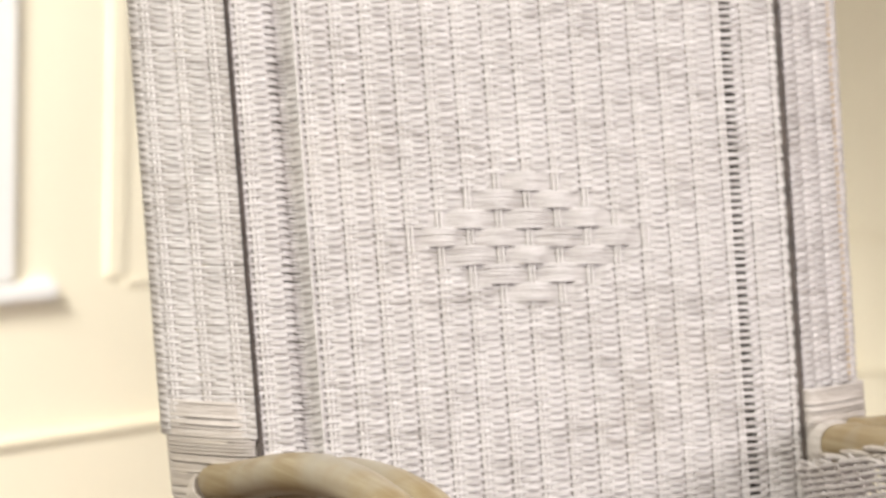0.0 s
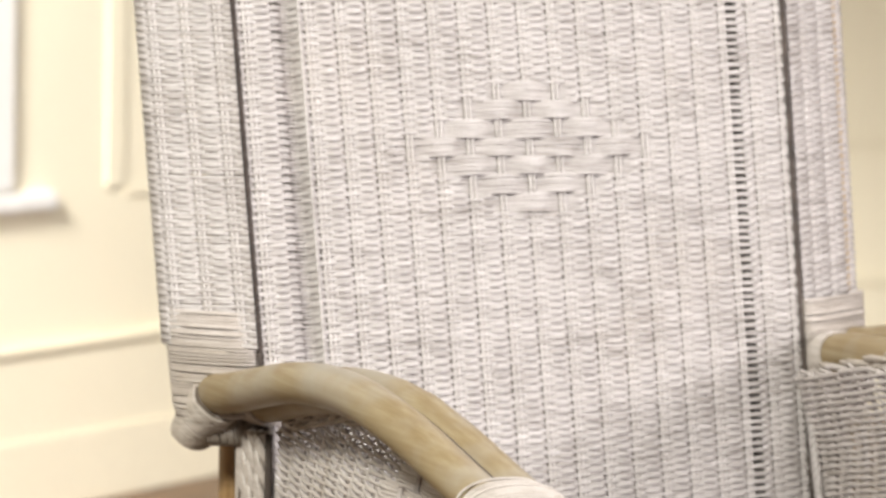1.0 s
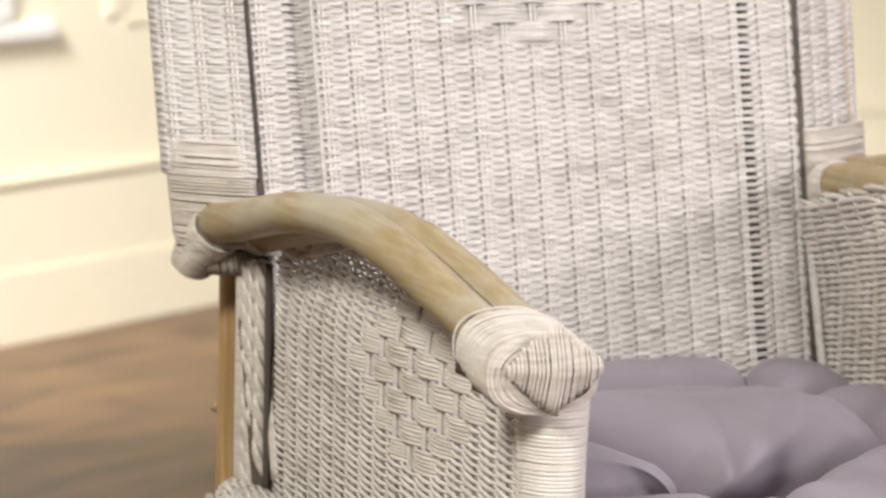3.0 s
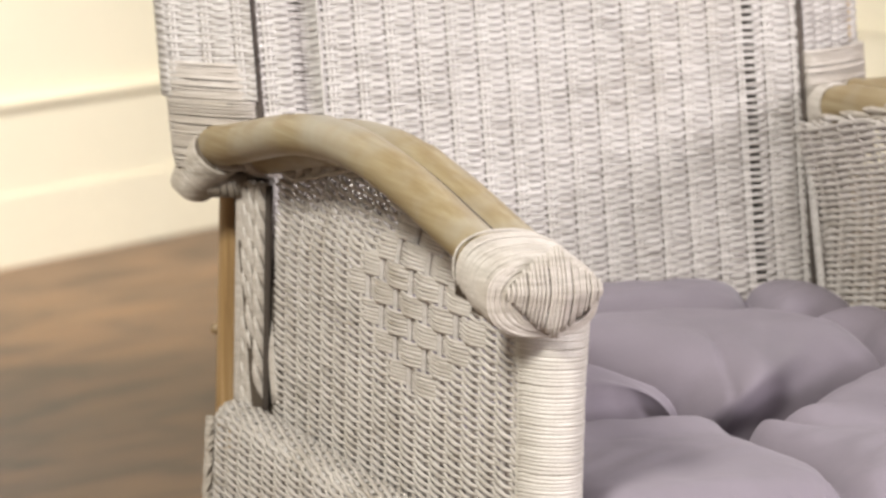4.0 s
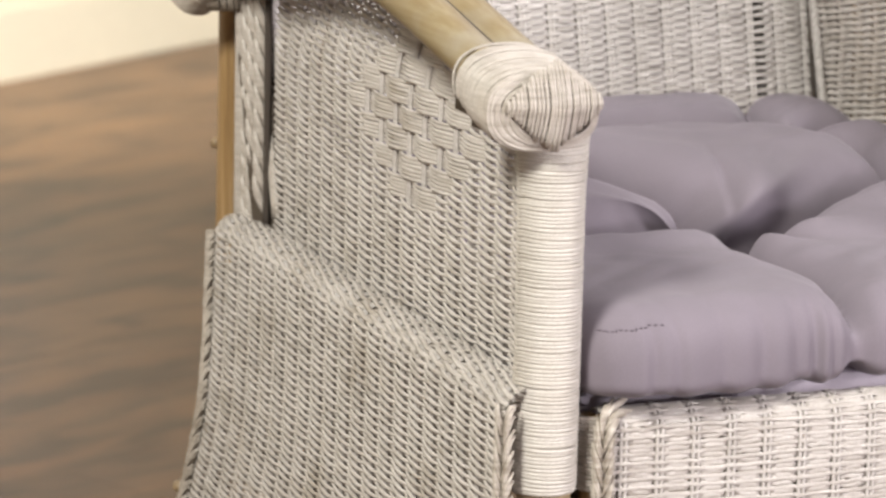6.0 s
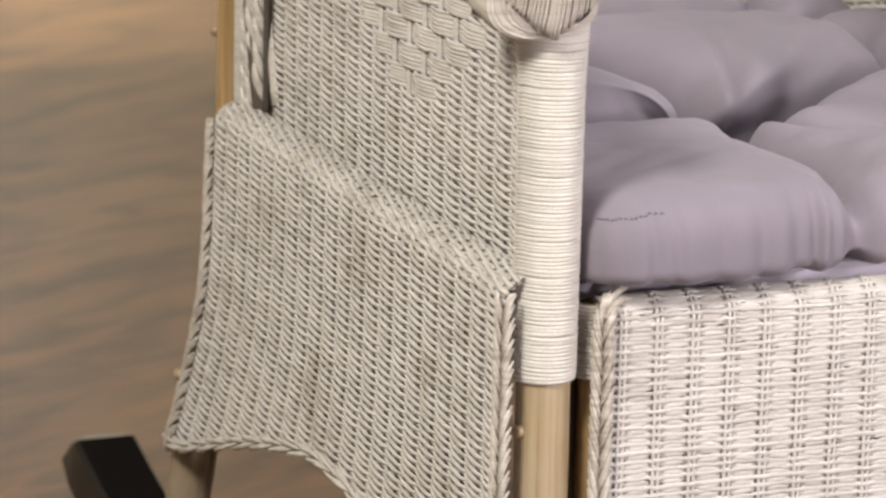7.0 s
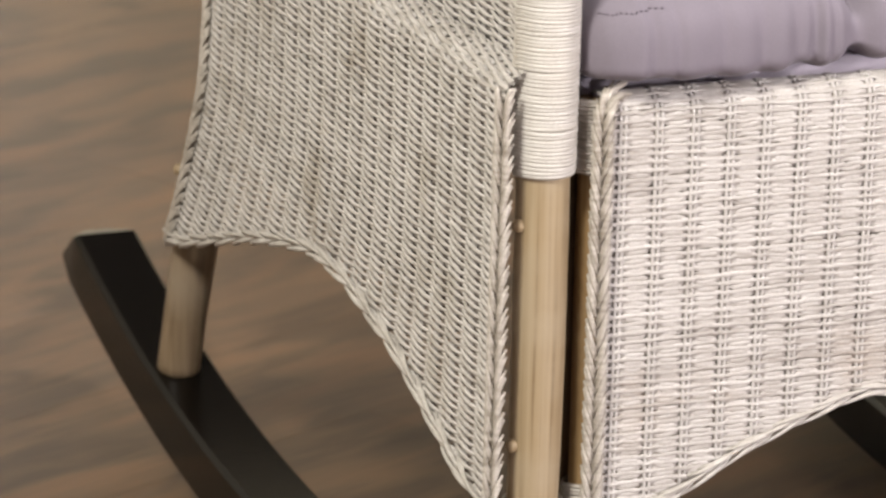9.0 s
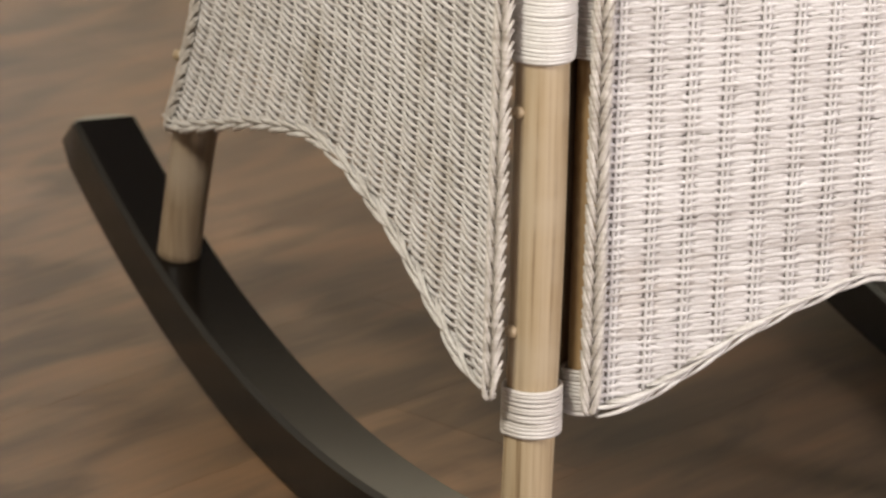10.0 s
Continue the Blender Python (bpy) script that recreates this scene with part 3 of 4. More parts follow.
def skirt_surface(u, v):
    x, z, down = skirt_profile(0.36 - v)
    y_r = lerp(z, REAR)
    y = y_r - u * (y_r + 0.012) / 0.58
    return np.stack([x - flare(y) * down, y, z], -1)


def skirt_inside(u, v):
    p = skirt_surface(u, v)
    return p[..., 2] > lerp(p[..., 1], ARCH)


skirt_vf = weave(skirt_surface, 0.58, 0.355, 0.0029, 0.0275, inside=skirt_inside, seed=41, hole=1.05, relief=1.3, fill=(0.70, 0.0), proud=-0.0002, thin=0.0011, stake=0.0013, twined=0.0019, loose=2.0, calm=0.305)

arc_y = np.linspace(0.612, 0.010, 40)
arm_y = np.linspace(0.618, -0.004, 70)
for other in (False, True):
    side = put("side_panel", side_vf[0], SIDE_WICKER, chair, "wicker side with a diamond of broad weave", other, True)
    side.location = (-0.009, 0.055, 0) if other else (0, 0, 0)
    put("warp_weave", side_vf[1], STAKE, side, "", other, True)
    skirt = put("skirt_panel", skirt_vf[0], SIDE_WICKER, chair, "lower wicker side cut in an arch", other, True)
    put("warp_weave", skirt_vf[1], STAKE, skirt, "", other, True)
    # added dark sheet inside the skirt, shade for the gaps in the weave
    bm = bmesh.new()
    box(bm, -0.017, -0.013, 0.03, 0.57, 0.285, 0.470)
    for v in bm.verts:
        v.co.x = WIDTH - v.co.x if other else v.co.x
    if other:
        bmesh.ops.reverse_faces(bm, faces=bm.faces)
    part("skirt_shade_sheet", bm, SHADE_WOOD, chair)
    # braids along the edges
    z = np.linspace(0.485, 0.672, 14)
    for k, (yy, xx) in enumerate(((0.5640, -0.004), (0.5765, -0.006), (0.589, -0.006))):
        put("rope", rope(np.stack([np.full(14, xx), np.full(14, yy), z], -1), 0.0042, 0.055, k * 1.3), WRAP, chair, "", other, True)
    # dark bar painted as the shaded gap between side panel and ropes
    put("seam_cord_gap", tube(np.stack([np.full(14, -0.0015), np.full(14, 0.5562), z], -1), 0.0031, 8, up=(0, 1, 0)), GAP, chair, "", other)
    zi = np.linspace(0.49, 0.69, 14)
    put("corner_rope", rope(np.stack([np.full(14, 0.018 if other else 0.008), 0.590 + (zi - 0.73) * LEAN, zi], -1), 0.0026, 0.020, 2.0), WICKER, chair, "", other, True)
    put("edge_pole", tube(np.stack([np.full(14, -0.008), np.full(14, 0.601), z], -1), 0.0055, 10, up=(0, 1, 0)), WRAP, chair, "", other)
    z = np.linspace(0.482, 0.196, 16)
    xs = -0.034 - flare(0.6) * (0.478 - z)
    put("braid", braid(np.stack([xs - 0.001, lerp(z, REAR) + 0.003, z], -1), (-1, 0.3, 0), 0.014, 0.015, 2.2, 0.0052, 4), BRAID, chair, "", other, True)
    y = np.linspace(0.640, -0.006, 34)
    zz = lerp(y, ARCH)
    xs = -0.034 - flare(y) * (0.478 - zz)
    put("braid", braid(np.stack([xs - 0.002, y, zz + 0.001], -1), (-1, -0.2, 0.1), 0.0135, 0.0400, 1.35, 0.0046, 5, (0.0, 0.11, 0.22, 0.33)), PALE_BRAID, chair, "", other, True)
    z = np.linspace(0.486, 0.188, 18)
    put("braid", braid(np.stack([-0.0335 - flare(0.0) * (0.478 - z), np.full(18, -0.011), z], -1), (-0.85, -0.75, 0), 0.0160, 0.0150, 1.9, 0.0052, 6, (0.0, 0.34)), BRAID, chair, "", other, True)
    y = np.linspace(0.59, 0.016, 20)
    put("braid", braid(np.stack([np.full(20, 0.0005), y, np.full(20, 0.4865)], -1), (-0.7, 0, 0.7), 0.006, 0.012, 1.7, 0.0030, 7), WICKER, chair, "", other, True)
    # poles
    put("rear_strut", pole([(0.004, 0.662, 0.30), (0.004, 0.660, 0.50), (0.002, 0.652, 0.69)], 0.0115, 40, 16, (0.35, 0.7), up=(0, 1, 0)), HONEY, chair, "", other)
    leg = put("front_leg", pole([(-0.004, 0, 0.068), (-0.001, 0, 0.2), (0, 0, 0.42), (-0.002, 0, 0.66)], 0.0182, 60, 24, (0.02,), up=(0, 1, 0)), RATTAN, chair, "pale rattan leg", other)
    zz = np.linspace(0.422, 0.672, 40)
    put("leg_wrapping", windings(np.stack([np.zeros(40), np.zeros(40), zz], -1), lerp(zz, [(0.42, 0.0198), (0.43, 0.0205), (0.62, 0.0212), (0.675, 0.0235)]), 0.0027, 0.0019, 28, 8, up=(0, 1, 0)), PALE_WRAP, leg, "wound pale cane", other, True)
    zz = np.linspace(0.155, 0.190, 12)
    put("leg_wrapping", windings(np.stack([np.full(12, -0.001), np.zeros(12), zz], -1), 0.0200, 0.0027, 0.0016, 28, 9, up=(0, 1, 0)), WRAP, leg, "", other, True)
    # rear leg takes the darkened rattan, as it stands in shade
    put("rear_leg", pole([(-0.045, 0.643, 0.080), (-0.038, 0.641, 0.14), (-0.028, 0.636, 0.22), (0.0, 0.625, 0.44)], 0.0185, 40, 20, (0.6,), up=(0, 1, 0)), SHADED_RATTAN, chair, "", other)
    side_pole = put("apron_pole", pole([(0.0395, 0.008, 0.165), (0.0395, 0.008, 0.47)], 0.0098, 30, 14, up=(0, 1, 0)), HONEY, chair, "", other)
    for z0, z1 in ((0.418, 0.470), (0.163, 0.196)):
        zz = np.linspace(z0, z1, 12)
        put("pole_wrapping", windings(np.stack([np.full(12, 0.0385), np.full(12, 0.007), zz], -1), 0.0130, 0.0027, 0.0016, 18, 12, up=(0, 1, 0)), WRAP, side_pole, "", other, True)
    # pegs
    for p in ((-0.0180, -0.004, 0.388), (-0.0185, -0.004, 0.232), (-0.004, 0.672, 0.537), (-0.038, 0.660, 0.252)):
        q = np.array(p)
        d = np.array((-0.94, -0.34, 0)) if p[1] < 0.1 else np.array((-0.7, 0.7, 0))
        put("peg", tube(np.stack([q - d * 0.004, q + d * 0.002, q + d * 0.004, q + d * 0.0048]), np.array([0.0048, 0.0048, 0.0038, 0.0012]), 12), RATTAN, chair, "", other)
    # arm: two bent poles side by side, dark strip as the shaded groove between them, wrapped front end
    arm = tagged(new("arm"), "bent double rattan arm with a wrapped end")
    arm.parent = chair
    outer = np.stack([np.full(70, -0.030), arm_y, lerp(arm_y, ARM)], -1)
    outer[:, 2] = np.convolve(np.pad(outer[:, 2], 6, "edge"), np.ones(13) / 13, "valid")
    outer[:, 2] += 0.005 + 0.022 * np.clip((arm_y - 0.40) / 0.15, 0, 1) * other
    outer[:, 0] -= 0.012 if other else 0.0
    inner = outer + np.array((0.034, 0, -0.007))
    strip = outer + np.array((0.0160, 0, 0.0060))
    put("outer_pole", pole(outer, 0.0160, 70, 22, (0.42,)), ARM_RATTAN, arm, "", other)
    put("inner_pole", pole(inner, 0.0178, 70, 22, (0.6,)), ARM_RATTAN, arm, "", other)
    put("arm_wrapping", windings(inner[1:6], 0.0188, 0.0027, 0.0016, 20, 17), WRAP, arm, "", other, True)
    y = np.linspace(0.575, 0.03, 24)
    put("braid", braid(np.stack([np.full(24, 0.006), y, lerp(y, sorted(ARM)) + (0.006 if other else -0.020)], -1), (1, 0, 0), 0.019, 0.040, 1.35, 0.0066, 18, (0.0, 0.11, 0.22, 0.33)), BRAID, chair, "", other, True)
    put("gap_strip", tube(strip, 0.0021, 8), GAP, arm, "", other)
    # wrapped end: turns round both poles, closing towards a diamond of upright strands on the front
    heap = Heap()
    rng = np.random.default_rng(14)
    k = np.arange(40) * 2 * np.pi / 40
    cx, cz, hw, hh = -0.0185, 0.685, 0.0385, 0.025
    for i in range(46):
        s = i / 45 * 0.76
        back = 0.050 * max(0.0, 1 - s / 0.45)
        shrink = 0.91 + 0.09 * min(1.0, s / 0.16) if s < 0.45 else 1.0 - 0.62 * ((s - 0.45) / 0.55) ** 1.1
        bulge = -0.018 * math.sqrt(max(0.0, 1 - ((1 - min(1, (s / 0.55))) ** 2))) - 0.010 * max(0.0, (s - 0.45) / 0.55)
        power = 0.80 + 0.3 * max(0.0, (s - 0.45) / 0.55)
        c, n = np.cos(k), np.sin(k)
        x = cx + 0.012 * max(0.0, (s - 0.45) / 0.55) + hw * shrink * np.sign(c) * np.abs(c) ** power
        z = cz + hh * shrink * np.sign(n) * np.abs(n) ** power
        y = np.full(40, -0.006 + back + bulge) + 0.0006 * rng.standard_normal() + 0.010 * (s - 0.2) * (x - cx) / hw * -0.4
        z = z + 0.017 * (y - -0.02) / 0.1 + 0.0005 * rng.standard_normal()
        heap.add(*tube(np.stack([x, y, z], -1), 0.00120, 6, closed=True, up=(0, -1, 0.05)))
    put("end_wrapping", heap.both(), WRAP, arm, "cane wound round the arm's end", other, True)
    heap = Heap()
    for i in range(-12, 13):
        f = i / 12.5
        h = (0.0285 * (1 - abs(f)) ** 0.85 + 0.002) * (1 + 0.05 * rng.standard_normal())
        zz = np.linspace(-h, h, 9)
        x = cx + 0.0040 + 0.0335 * f + 0.0003 * rng.standard_normal() + 0.0012 * np.cos(zz * 60)
        y = -0.0415 + 0.0062 * (abs(f) + np.abs(zz) / 0.027) ** 1.4 - 0.0024 * f + 0.0035 * max(f, 0.0) ** 2 + 0.0004 * rng.standard_normal()
        heap.add(*tube(np.stack([np.broadcast_to(x, 9), np.broadcast_to(y, 9), cz + 0.0050 + zz], -1), 0.00131, 6, up=(0, -1, 0)))
    put("end_patch", heap.both(), WRAP, arm, "upright cane strands in a diamond", other, True)
    bm = bmesh.new()
    box(bm, cx - 0.035, cx + 0.035, -0.024, 0.052, cz - 0.020, cz + 0.022, 0.012)
    for v in bm.verts:
        v.co.x = WIDTH - v.co.x if other else v.co.x
    if other:
        bmesh.ops.reverse_faces(bm, faces=bm.faces)
    part("end_core", bm, SHADE_WOOD, arm)
    # black runner: an arc of a flat beam
    y = np.linspace(-0.36, 0.850, 50)
    zt = 0.053 + (y - 0.33) ** 2 / 2.95
    sl = 2 * (y - 0.33) / 2.95
    n = np.stack([np.zeros(50), -sl, np.ones(50)], -1) / np.sqrt(1 + sl**2)[:, None]
    xo = -0.062 - 0.012 * y
    topl = np.stack([xo, y, zt], -1)
    sec = [(0.004, 0.0), (0.054, 0.0), (0.058, -0.004), (0.058, -0.049), (0.054, -0.053), (0.004, -0.053), (0.0, -0.049), (0.0, -0.004)]
    rows = [topl + np.array((dx, 0, 0)) + n * dz for dx, dz in sec]
    v = np.stack(rows, 1)
    ends = []
    for e, sgn in ((0, -1), (-1, 1)):
        t = np.array((0, 1, sl[e])) * sgn
        mid = v[e].mean(0)
        slant = t * np.array([[0.030 * -dz / 0.053 * (sgn > 0)] for _, dz in sec])
        ends += [[mid + (v[e] - mid) * 0.88 + t * 0.006 + slant], [mid + (v[e] - mid) * 0.4 + t * 0.011 + slant.mean(0)]]
    v = np.concatenate([ends[1], ends[0], v, ends[2], ends[3]])
    m = len(v)
    i, j = np.meshgrid(np.arange(m - 1), np.arange(8), indexing="ij")
    f = np.stack([i * 8 + j, (i + 1) * 8 + j, (i + 1) * 8 + (j + 1) % 8, i * 8 + (j + 1) % 8], -1).reshape(-1, 4)
    lid = [[3, 2, 1, 0], [7, 6, 3, 0][::1], [6, 5, 4, 3]]
    o = (m - 1) * 8
    f = np.vstack([f, lid, [[o + q for q in reversed(g)] for g in lid]])
    put("runner", (v.reshape(-1, 3), f), BLACK, chair, "black painted curved rocker runner", other).data.set_sharp_from_angle(angle=0.4)

# front apron
APRON = [(0.03, 0.171), (0.06, 0.174), (0.081, 0.181), (0.102, 0.1915), (0.123, 0.202), (0.144, 0.2145), (0.187, 0.232), (0.231, 0.2465), (0.25, 0.250)]


def apron_low(x):
    return lerp(np.where(x > WIDTH / 2, WIDTH - x, x), APRON)


def apron_surface(u, v):
    """From below upwards, then rolled back over the front rail."""
    r = 0.016
    z = 0.15 + v
    top_z = 0.475 - r
    over = np.maximum(z - top_z, 0) / r
    turn = np.clip(over, 0, 2.6)
    y = -0.014 + r * (1 - np.cos(turn))
    zz = np.where(z > top_z, top_z + r * np.sin(turn), z)
    return np.stack([0.038 + u, y - 0.006 * np.sin(u / 0.424 * np.pi), zz], -1)


def apron_inside(u, v):
    p = apron_surface(u, v)
    return p[..., 2] > apron_low(p[..., 0])


apron_vf = weave(apron_surface, 0.424, 0.346, 0.0030, 0.0264, inside=apron_inside, seed=51, hole=0.25, relief=1.10, proud=0.0, loose=4.0, thin=0.0008, fill=(0.69, 0.08), local=True, calm=0.285, rib=0.0009)
apron = put("apron_panel", apron_vf[0], APRON_WICKER, chair, "wicker front cut in a shallow arch", stuff=True)
put("warp_weave", apron_vf[1], STAKE, apron, "", stuff=True)
x = np.linspace(0.040, WIDTH - 0.040, 40)
put("braid", braid(np.stack([x, np.full(40, -0.017), apron_low(x)], -1), (0, -1, -0.25), 0.0130, 0.0330, 1.5, 0.0040, 15, (0.0, 0.13, 0.26, 0.39)), PALE_BRAID, chair, "", stuff=True)
for other in (False, True):
    z = np.linspace(0.460, 0.170, 18)
    put("braid", braid(np.vstack([[(0.058, 0.000, 0.477), (0.047, -0.006, 0.475), (0.040, -0.012, 0.470)], np.stack([np.full(18, 0.0365), np.full(18, -0.015), z], -1)]), (-0.45, -1, 0.1), 0.0180, 0.0150, 1.9, 0.0052, 16, (0.0, 0.36)), BRAID, chair, "", other, True)
# added dark sheet behind the apron, in place of the shade under the seat
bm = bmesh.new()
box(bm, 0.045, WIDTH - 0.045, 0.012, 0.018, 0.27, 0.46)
part("apron_shade_sheet", bm, SHADE_WOOD, chair)
# added boards that close the leg gaps, dark like the shade under the seat
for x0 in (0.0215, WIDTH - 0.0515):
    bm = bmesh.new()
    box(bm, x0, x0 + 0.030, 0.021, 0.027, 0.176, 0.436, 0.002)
    part("gap_shade_board", bm, SHADED_RATTAN, chair)
bm = bmesh.new()
box(bm, 0.006, WIDTH - 0.006, 0.02, 0.60, 0.438, 0.456, 0.003)
part("seat_board", bm, SHADE_WOOD, chair)

# ---- the cushion and the pad under it ----
bm = bmesh.new()
box(bm, 0.030, WIDTH - 0.030, 0.006, 0.56, 0.4565, 0.482, 0.010)
pad = part("seat_pad", bm, PALE_FABRIC, None)
tagged(pad, "thin pale lilac seat pad on the wicker seat", "cushion")

cushion = tagged(new("seat_cushion"), "plump mauve-grey tufted seat cushion with deep creases", "cushion")
PIT = (0.236, 0.236)
TUFT = (0.425, 0.295)
# seams that the tufting pulls in: points along each, depth at its start and end, half width of the valley
CREASES = [([PIT, (0.10, 0.215), (-0.02, 0.20)], 0.036, 0.014, 0.050),
           ([PIT, (0.226, 0.315), (0.165, 0.372), (0.0, 0.405)], 0.080, 0.056, 0.066),
           ([PIT, (0.275, 0.246), (0.33, 0.266), TUFT], 0.058, 0.032, 0.044),
           ([PIT, (0.234, 0.13), (0.238, 0.05), (0.226, -0.04)], 0.040, 0.012, 0.045),
           ([TUFT, (0.425, 0.37), (0.385, 0.452), (0.30, 0.468), (0.15, 0.462), (0.0, 0.47)], 0.034, 0.026, 0.050),
           ([(0.385, 0.452), (0.40, 0.50), (0.425, 0.62)], 0.030, 0.020, 0.045),
           ([(0.40, 0.43), (0.46, 0.445), (0.53, 0.47)], 0.030, 0.024, 0.045),
           ([TUFT, (0.53, 0.25)], 0.034, 0.024, 0.050),
           ([(0.245, 0.27), (0.275, 0.37)], 0.022, 0.004, 0.028),
           ([(0.245, 0.225), (0.285, 0.155)], 0.034, 0.004, 0.030),
           ([(0.23, 0.22), (0.185, 0.15)], 0.006, 0.000, 0.016),
           ([(0.22, 0.235), (0.13, 0.29)], 0.007, 0.000, 0.020)]


def away(x, y, pts):
    """Distance to a bent line, and how far along it the nearest place lies (0 to 1)."""
    pts = np.asarray(pts, float)
    seg = np.linalg.norm(np.diff(pts, axis=0), axis=1)
    start = np.r_[0, np.cumsum(seg)]
    best, along = np.full(x.shape, 9.0), np.zeros(x.shape)
    for k in range(len(seg)):
        dx, dy = pts[k + 1] - pts[k]
        s = np.clip(((x - pts[k, 0]) * dx + (y - pts[k, 1]) * dy) / seg[k] ** 2, 0, 1)
        d = np.hypot(x - pts[k, 0] - s * dx, y - pts[k, 1] - s * dy)
        nearer = d < best
        best, along = np.where(nearer, d, best), np.where(nearer, (start[k] + s * seg[k]) / start[-1], along)
    return best, along


SEAM_Z = 0.530


def plump(x, y):
    """How far the cushion's upper side stands over its seam, before its edges round off."""
    top = 0.547 + 0.036 * np.clip((y - 0.15) / 0.20, 0, 1) - SEAM_Z
    wx = x + 0.004 * np.sin(y * 41 + 1.0)
    wy = y + 0.004 * np.sin(x * 37 + 2.0)
    dips = []
    for pts, d0, d1, half in CREASES:
        d, s = away(wx, wy, pts)
        q = np.clip(d / half, 0, 1)
        dips.append((d0 + (d1 - d0) * s) * (1 - np.sqrt(1 - (1 - q) ** 2)) ** 0.9)
    for k, (pts, d0, d1, half) in enumerate(CREASES[:8]):
        d, s = away(wx, wy, pts)
        dips.append((0.050 if k < 4 else 0.030) * (1 - 0.75 * s) * np.exp(-d / 0.009))
    dip = sum(k ** 3 for k in dips) ** (1 / 3)
    d = np.hypot(x - PIT[0], y - PIT[1])
    turn = np.arctan2(y - PIT[1], x - PIT[0])
    h = top - dip - 0.030 * np.exp(-((d / 0.034) ** 2))
    # the tuft draws the rear puff down on its near side, steeply
    rx, ry = x - PIT[0] - 0.020, y - PIT[1] - 0.012
    h = h - 0.050 * np.exp(-((rx / 0.050) ** 2)) / (1 + np.exp((ry - 0.034) / 0.006)) * (ry > -0.06) * np.clip((ry + 0.06) / 0.05, 0, 1)
    h = h + 0.0018 * np.sin(turn * 9 + 12 * d) * np.exp(-((d - 0.04) / 0.028) ** 2)
    h = h + 0.0009 * np.sin(x * 64 + 4 * np.sin(y * 31) + 1.0) * np.sin(y * 48 + 3 * np.sin(x * 27))
    h = h + 0.0005 * np.sin(x * 120 + 3 * np.sin(y * 45)) * np.sin(y * 70 + 2 * np.sin(x * 33))
    return np.maximum(h, -0.045)


N = 220
g = np.linspace(-1, 1, N)
ga, gb = np.meshgrid(g, g, indexing="ij")
rho = np.maximum(np.abs(ga), np.abs(gb))
norm = (np.abs(ga) ** 11 + np.abs(gb) ** 11) ** (1 / 11) + 1e-9
FLAT = 0.72
turn = np.clip((rho - FLAT) / (1 - FLAT), 0, 1) * np.pi / 2
reach = np.where(rho < FLAT, rho / FLAT * 0.85, 0.85 + 0.15 * np.sin(turn))
drop = np.cos(turn) ** 0.75
cx, cy = ga / norm * reach, gb / norm * reach
px = 0.25 + 0.232 * cx
py = 0.276 + 0.314 * cy
py = py + 0.11 * np.clip(px - 0.06, 0, 0.3) * np.clip(-cy, 0, 1) ** 2
front = np.clip(-cy - 0.72, 0, 0.28) / 0.28
pinch = np.exp(-((px - 0.228) / 0.014) ** 2) * front
py = py + 0.009 * pinch
# gathers along the front
gather = np.sin(px * 88 + 2.5 * np.sin(px * 29)) + 0.6 * np.sin(px * 173 + 1.0)
py = py + 0.0012 * gather * front
for fold, wide, deep in ((0.062, 0.005, 0.0030), (0.081, 0.004, 0.0022), (0.118, 0.006, 0.0018), (0.150, 0.007, 0.0030), (0.178, 0.006, 0.0034), (0.196, 0.005, 0.0056), (0.210, 0.004, 0.0050)):
    py = py + deep * np.exp(-((px + 0.12 * (front - 0.5) * (fold - 0.12) - fold) / wide) ** 2) * front
seam = SEAM_Z - 0.026 * np.clip((-cy - 0.3) / 0.5, 0, 1)
upper = seam + (plump(px, py) + SEAM_Z - seam) * drop - 0.008 * pinch * drop
lower = seam - (seam - 0.482) * np.cos(turn) ** 0.45 + 0.0022 * gather * front * drop + 0.012 * pinch * drop
# the puff behind the tuft leans out over the pit
lean = np.exp(-((px - 0.240) / 0.066) ** 2) * np.clip((py - PIT[1]) / 0.025, 0, 1) * np.clip((0.43 - py) / 0.13, 0, 1)
py_up = py - 1.28 * (upper - 0.497) * lean
v = np.concatenate([np.stack([px, py_up, upper], -1).reshape(-1, 3), np.stack([px, py, lower], -1).reshape(-1, 3)])
i, j = np.meshgrid(np.arange(N - 1), np.arange(N - 1), indexing="ij")
q = np.stack([i * N + j, (i + 1) * N + j, (i + 1) * N + j + 1, i * N + j + 1], -1).reshape(-1, 4)
put("cover", (v, np.vstack([q, q[:, ::-1] + N * N])), FABRIC, cushion)
heap = Heap()
grid = v[:N * N].reshape(N, N, 3)
rim = np.stack([grid[k, np.argmin(np.abs(grid[k, :40, 2] - 0.529 - 0.0002 * k))] for k in range(5, 36)])
for k in range(0, len(rim) - 1, 2):
    heap.add(*tube(np.stack([rim[k], rim[k + 1]]) + np.array((0, -0.0003, 0.0002)), 0.0005, 6))
put("stitching", heap.both(), THREAD, cushion, "short dark stitches along the front seam", stuff=True)
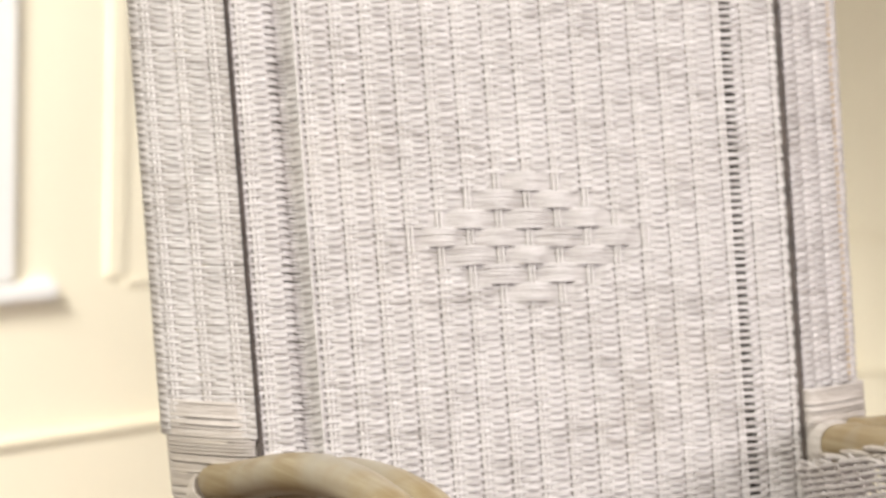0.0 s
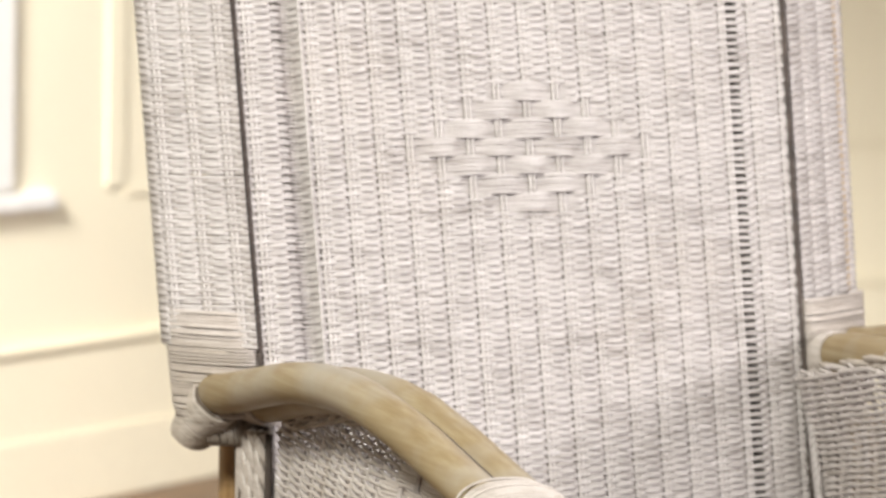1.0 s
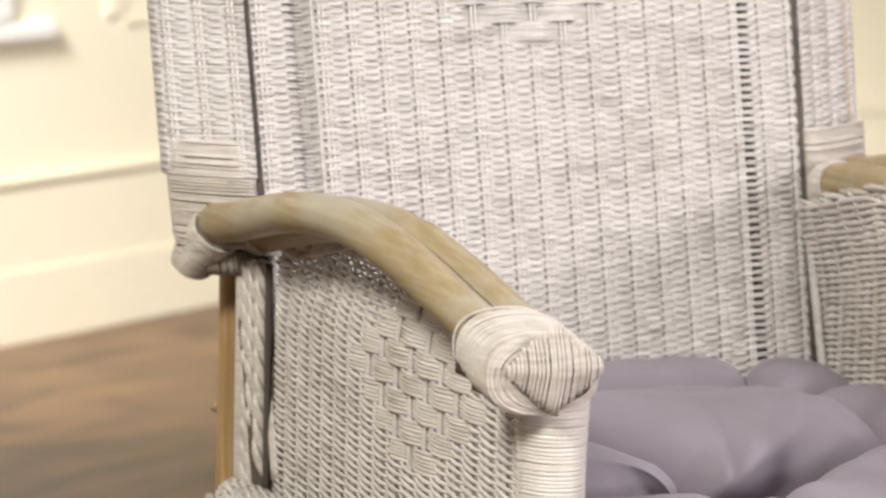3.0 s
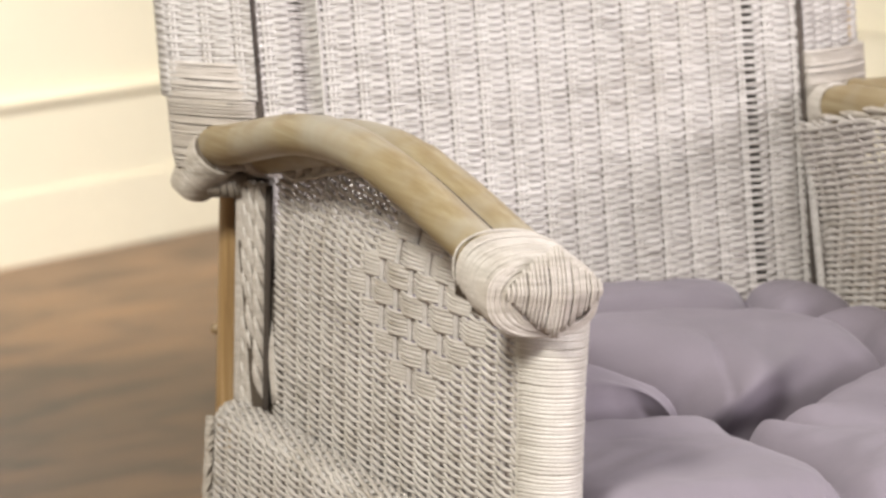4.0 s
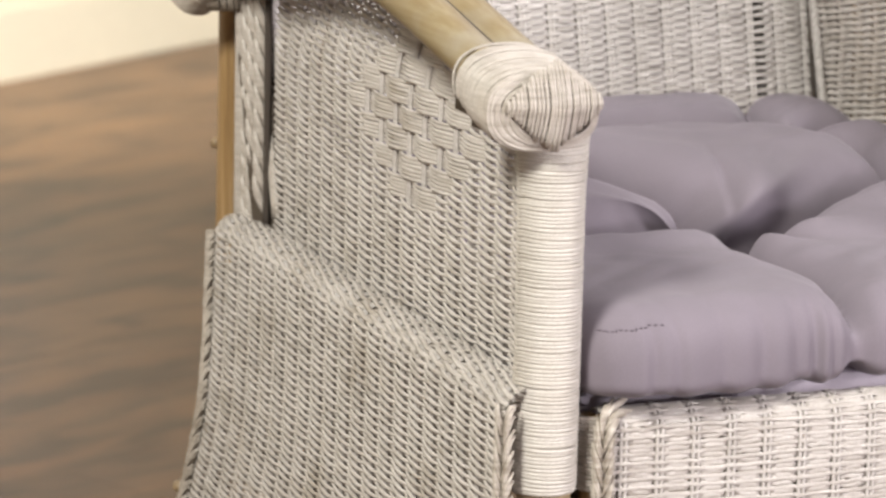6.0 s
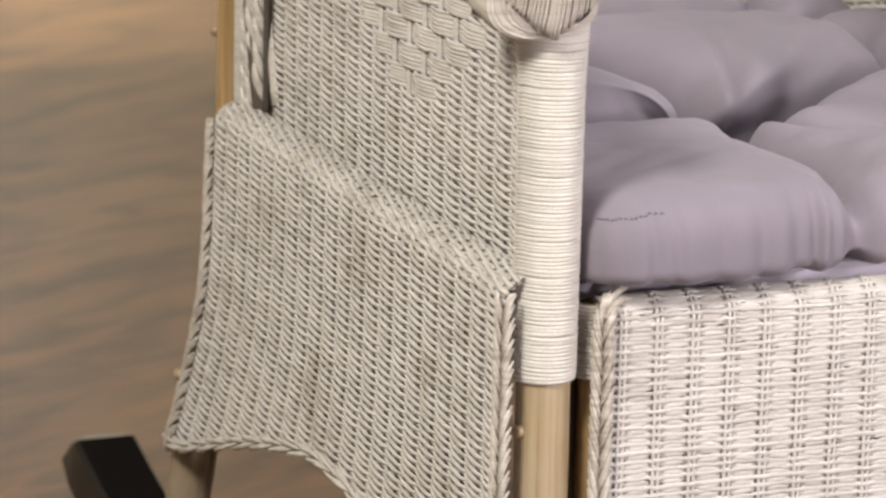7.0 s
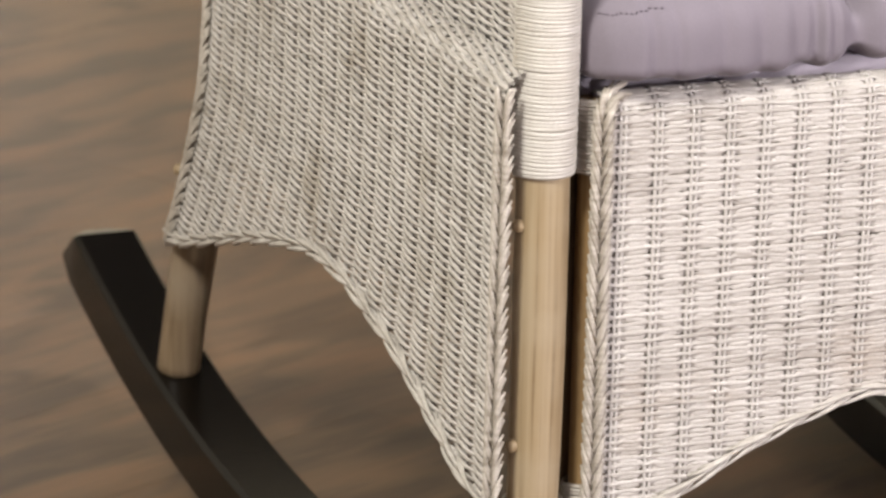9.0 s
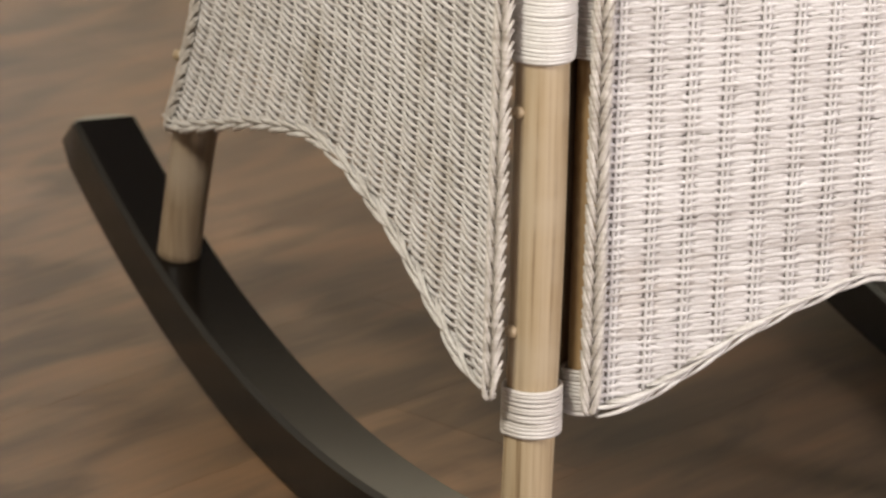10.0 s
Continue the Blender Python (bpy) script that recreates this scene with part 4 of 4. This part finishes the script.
put("button", tube(np.array([(0.236, 0.236, 0.485), (0.236, 0.236, 0.4885), (0.236, 0.236, 0.491)]), np.array([0.008, 0.008, 0.005]), 14), FABRIC, cushion)

# ---- floor boards: each its own piece near the chair, the rest joined and cut along the walls ----
TURN = -8.0
BW, BL = 0.20, 1.35
random.seed(5)
fm = ROOM @ pose(-LONG / 2, -DEEP / 2, 0, 0, 0, TURN)
inv = ROOM.inverted()


def clip_to_room(poly):
    """Cuts a polygon (in the room's own axes) to the floor."""
    for axis, limit, sign in ((0, -LONG, 1), (0, -0.002, -1), (1, -DEEP, 1), (1, -0.002, -1)):
        kept = []
        for k, q in enumerate(poly):
            p = poly[k - 1]
            dp, dq = (p[axis] - limit) * sign, (q[axis] - limit) * sign
            if (dp < 0) != (dq < 0):
                kept.append(p.lerp(q, dp / (dp - dq)))
            if dq >= 0:
                kept.append(q)
        poly = kept
        if len(poly) < 3:
            return []
    return poly


bm = bmesh.new()
box(bm, -BL / 2 + 0.0001, BL / 2 - 0.0001, -BW / 2 + 0.0001, BW / 2 - 0.0001, -0.011, 0.0, 0.0002)
plank_mesh = bpy.data.meshes.new("plank")
bm.to_mesh(plank_mesh)
bm.free()
plank_mesh.materials.append(PLANK)
rest_bm = bmesh.new()
for r in range(-30, 30):
    x = -6.6 + random.random() * BL
    while x < 6.6:
        m = fm @ pose(x + BL / 2, r * BW + BW / 2, 0)
        x += BL
        corners = [inv @ (m @ Vector((sx * (BL / 2 - 0.0003), sy * (BW / 2 - 0.0003), 0))) for sx, sy in ((-1, -1), (1, -1), (1, 1), (-1, 1))]
        whole = all(-LONG < c.x < -0.002 and -DEEP < c.y < -0.002 for c in corners)
        near = (m.translation - Vector((0.6, 1.6, 0))).length < 4.3
        if whole and near:
            ob = new("plank", plank_mesh)
            ob.parent = floor
            ob.matrix_parent_inverse = floor.matrix_world.inverted()
            ob.matrix_world = m
            continue
        cut = clip_to_room(corners)
        if cut:
            rest_bm.faces.new([rest_bm.verts.new(c) for c in cut])
rest = part("far_planks", rest_bm, PLANK_REST, floor)
rest["kind"] = "stuff"
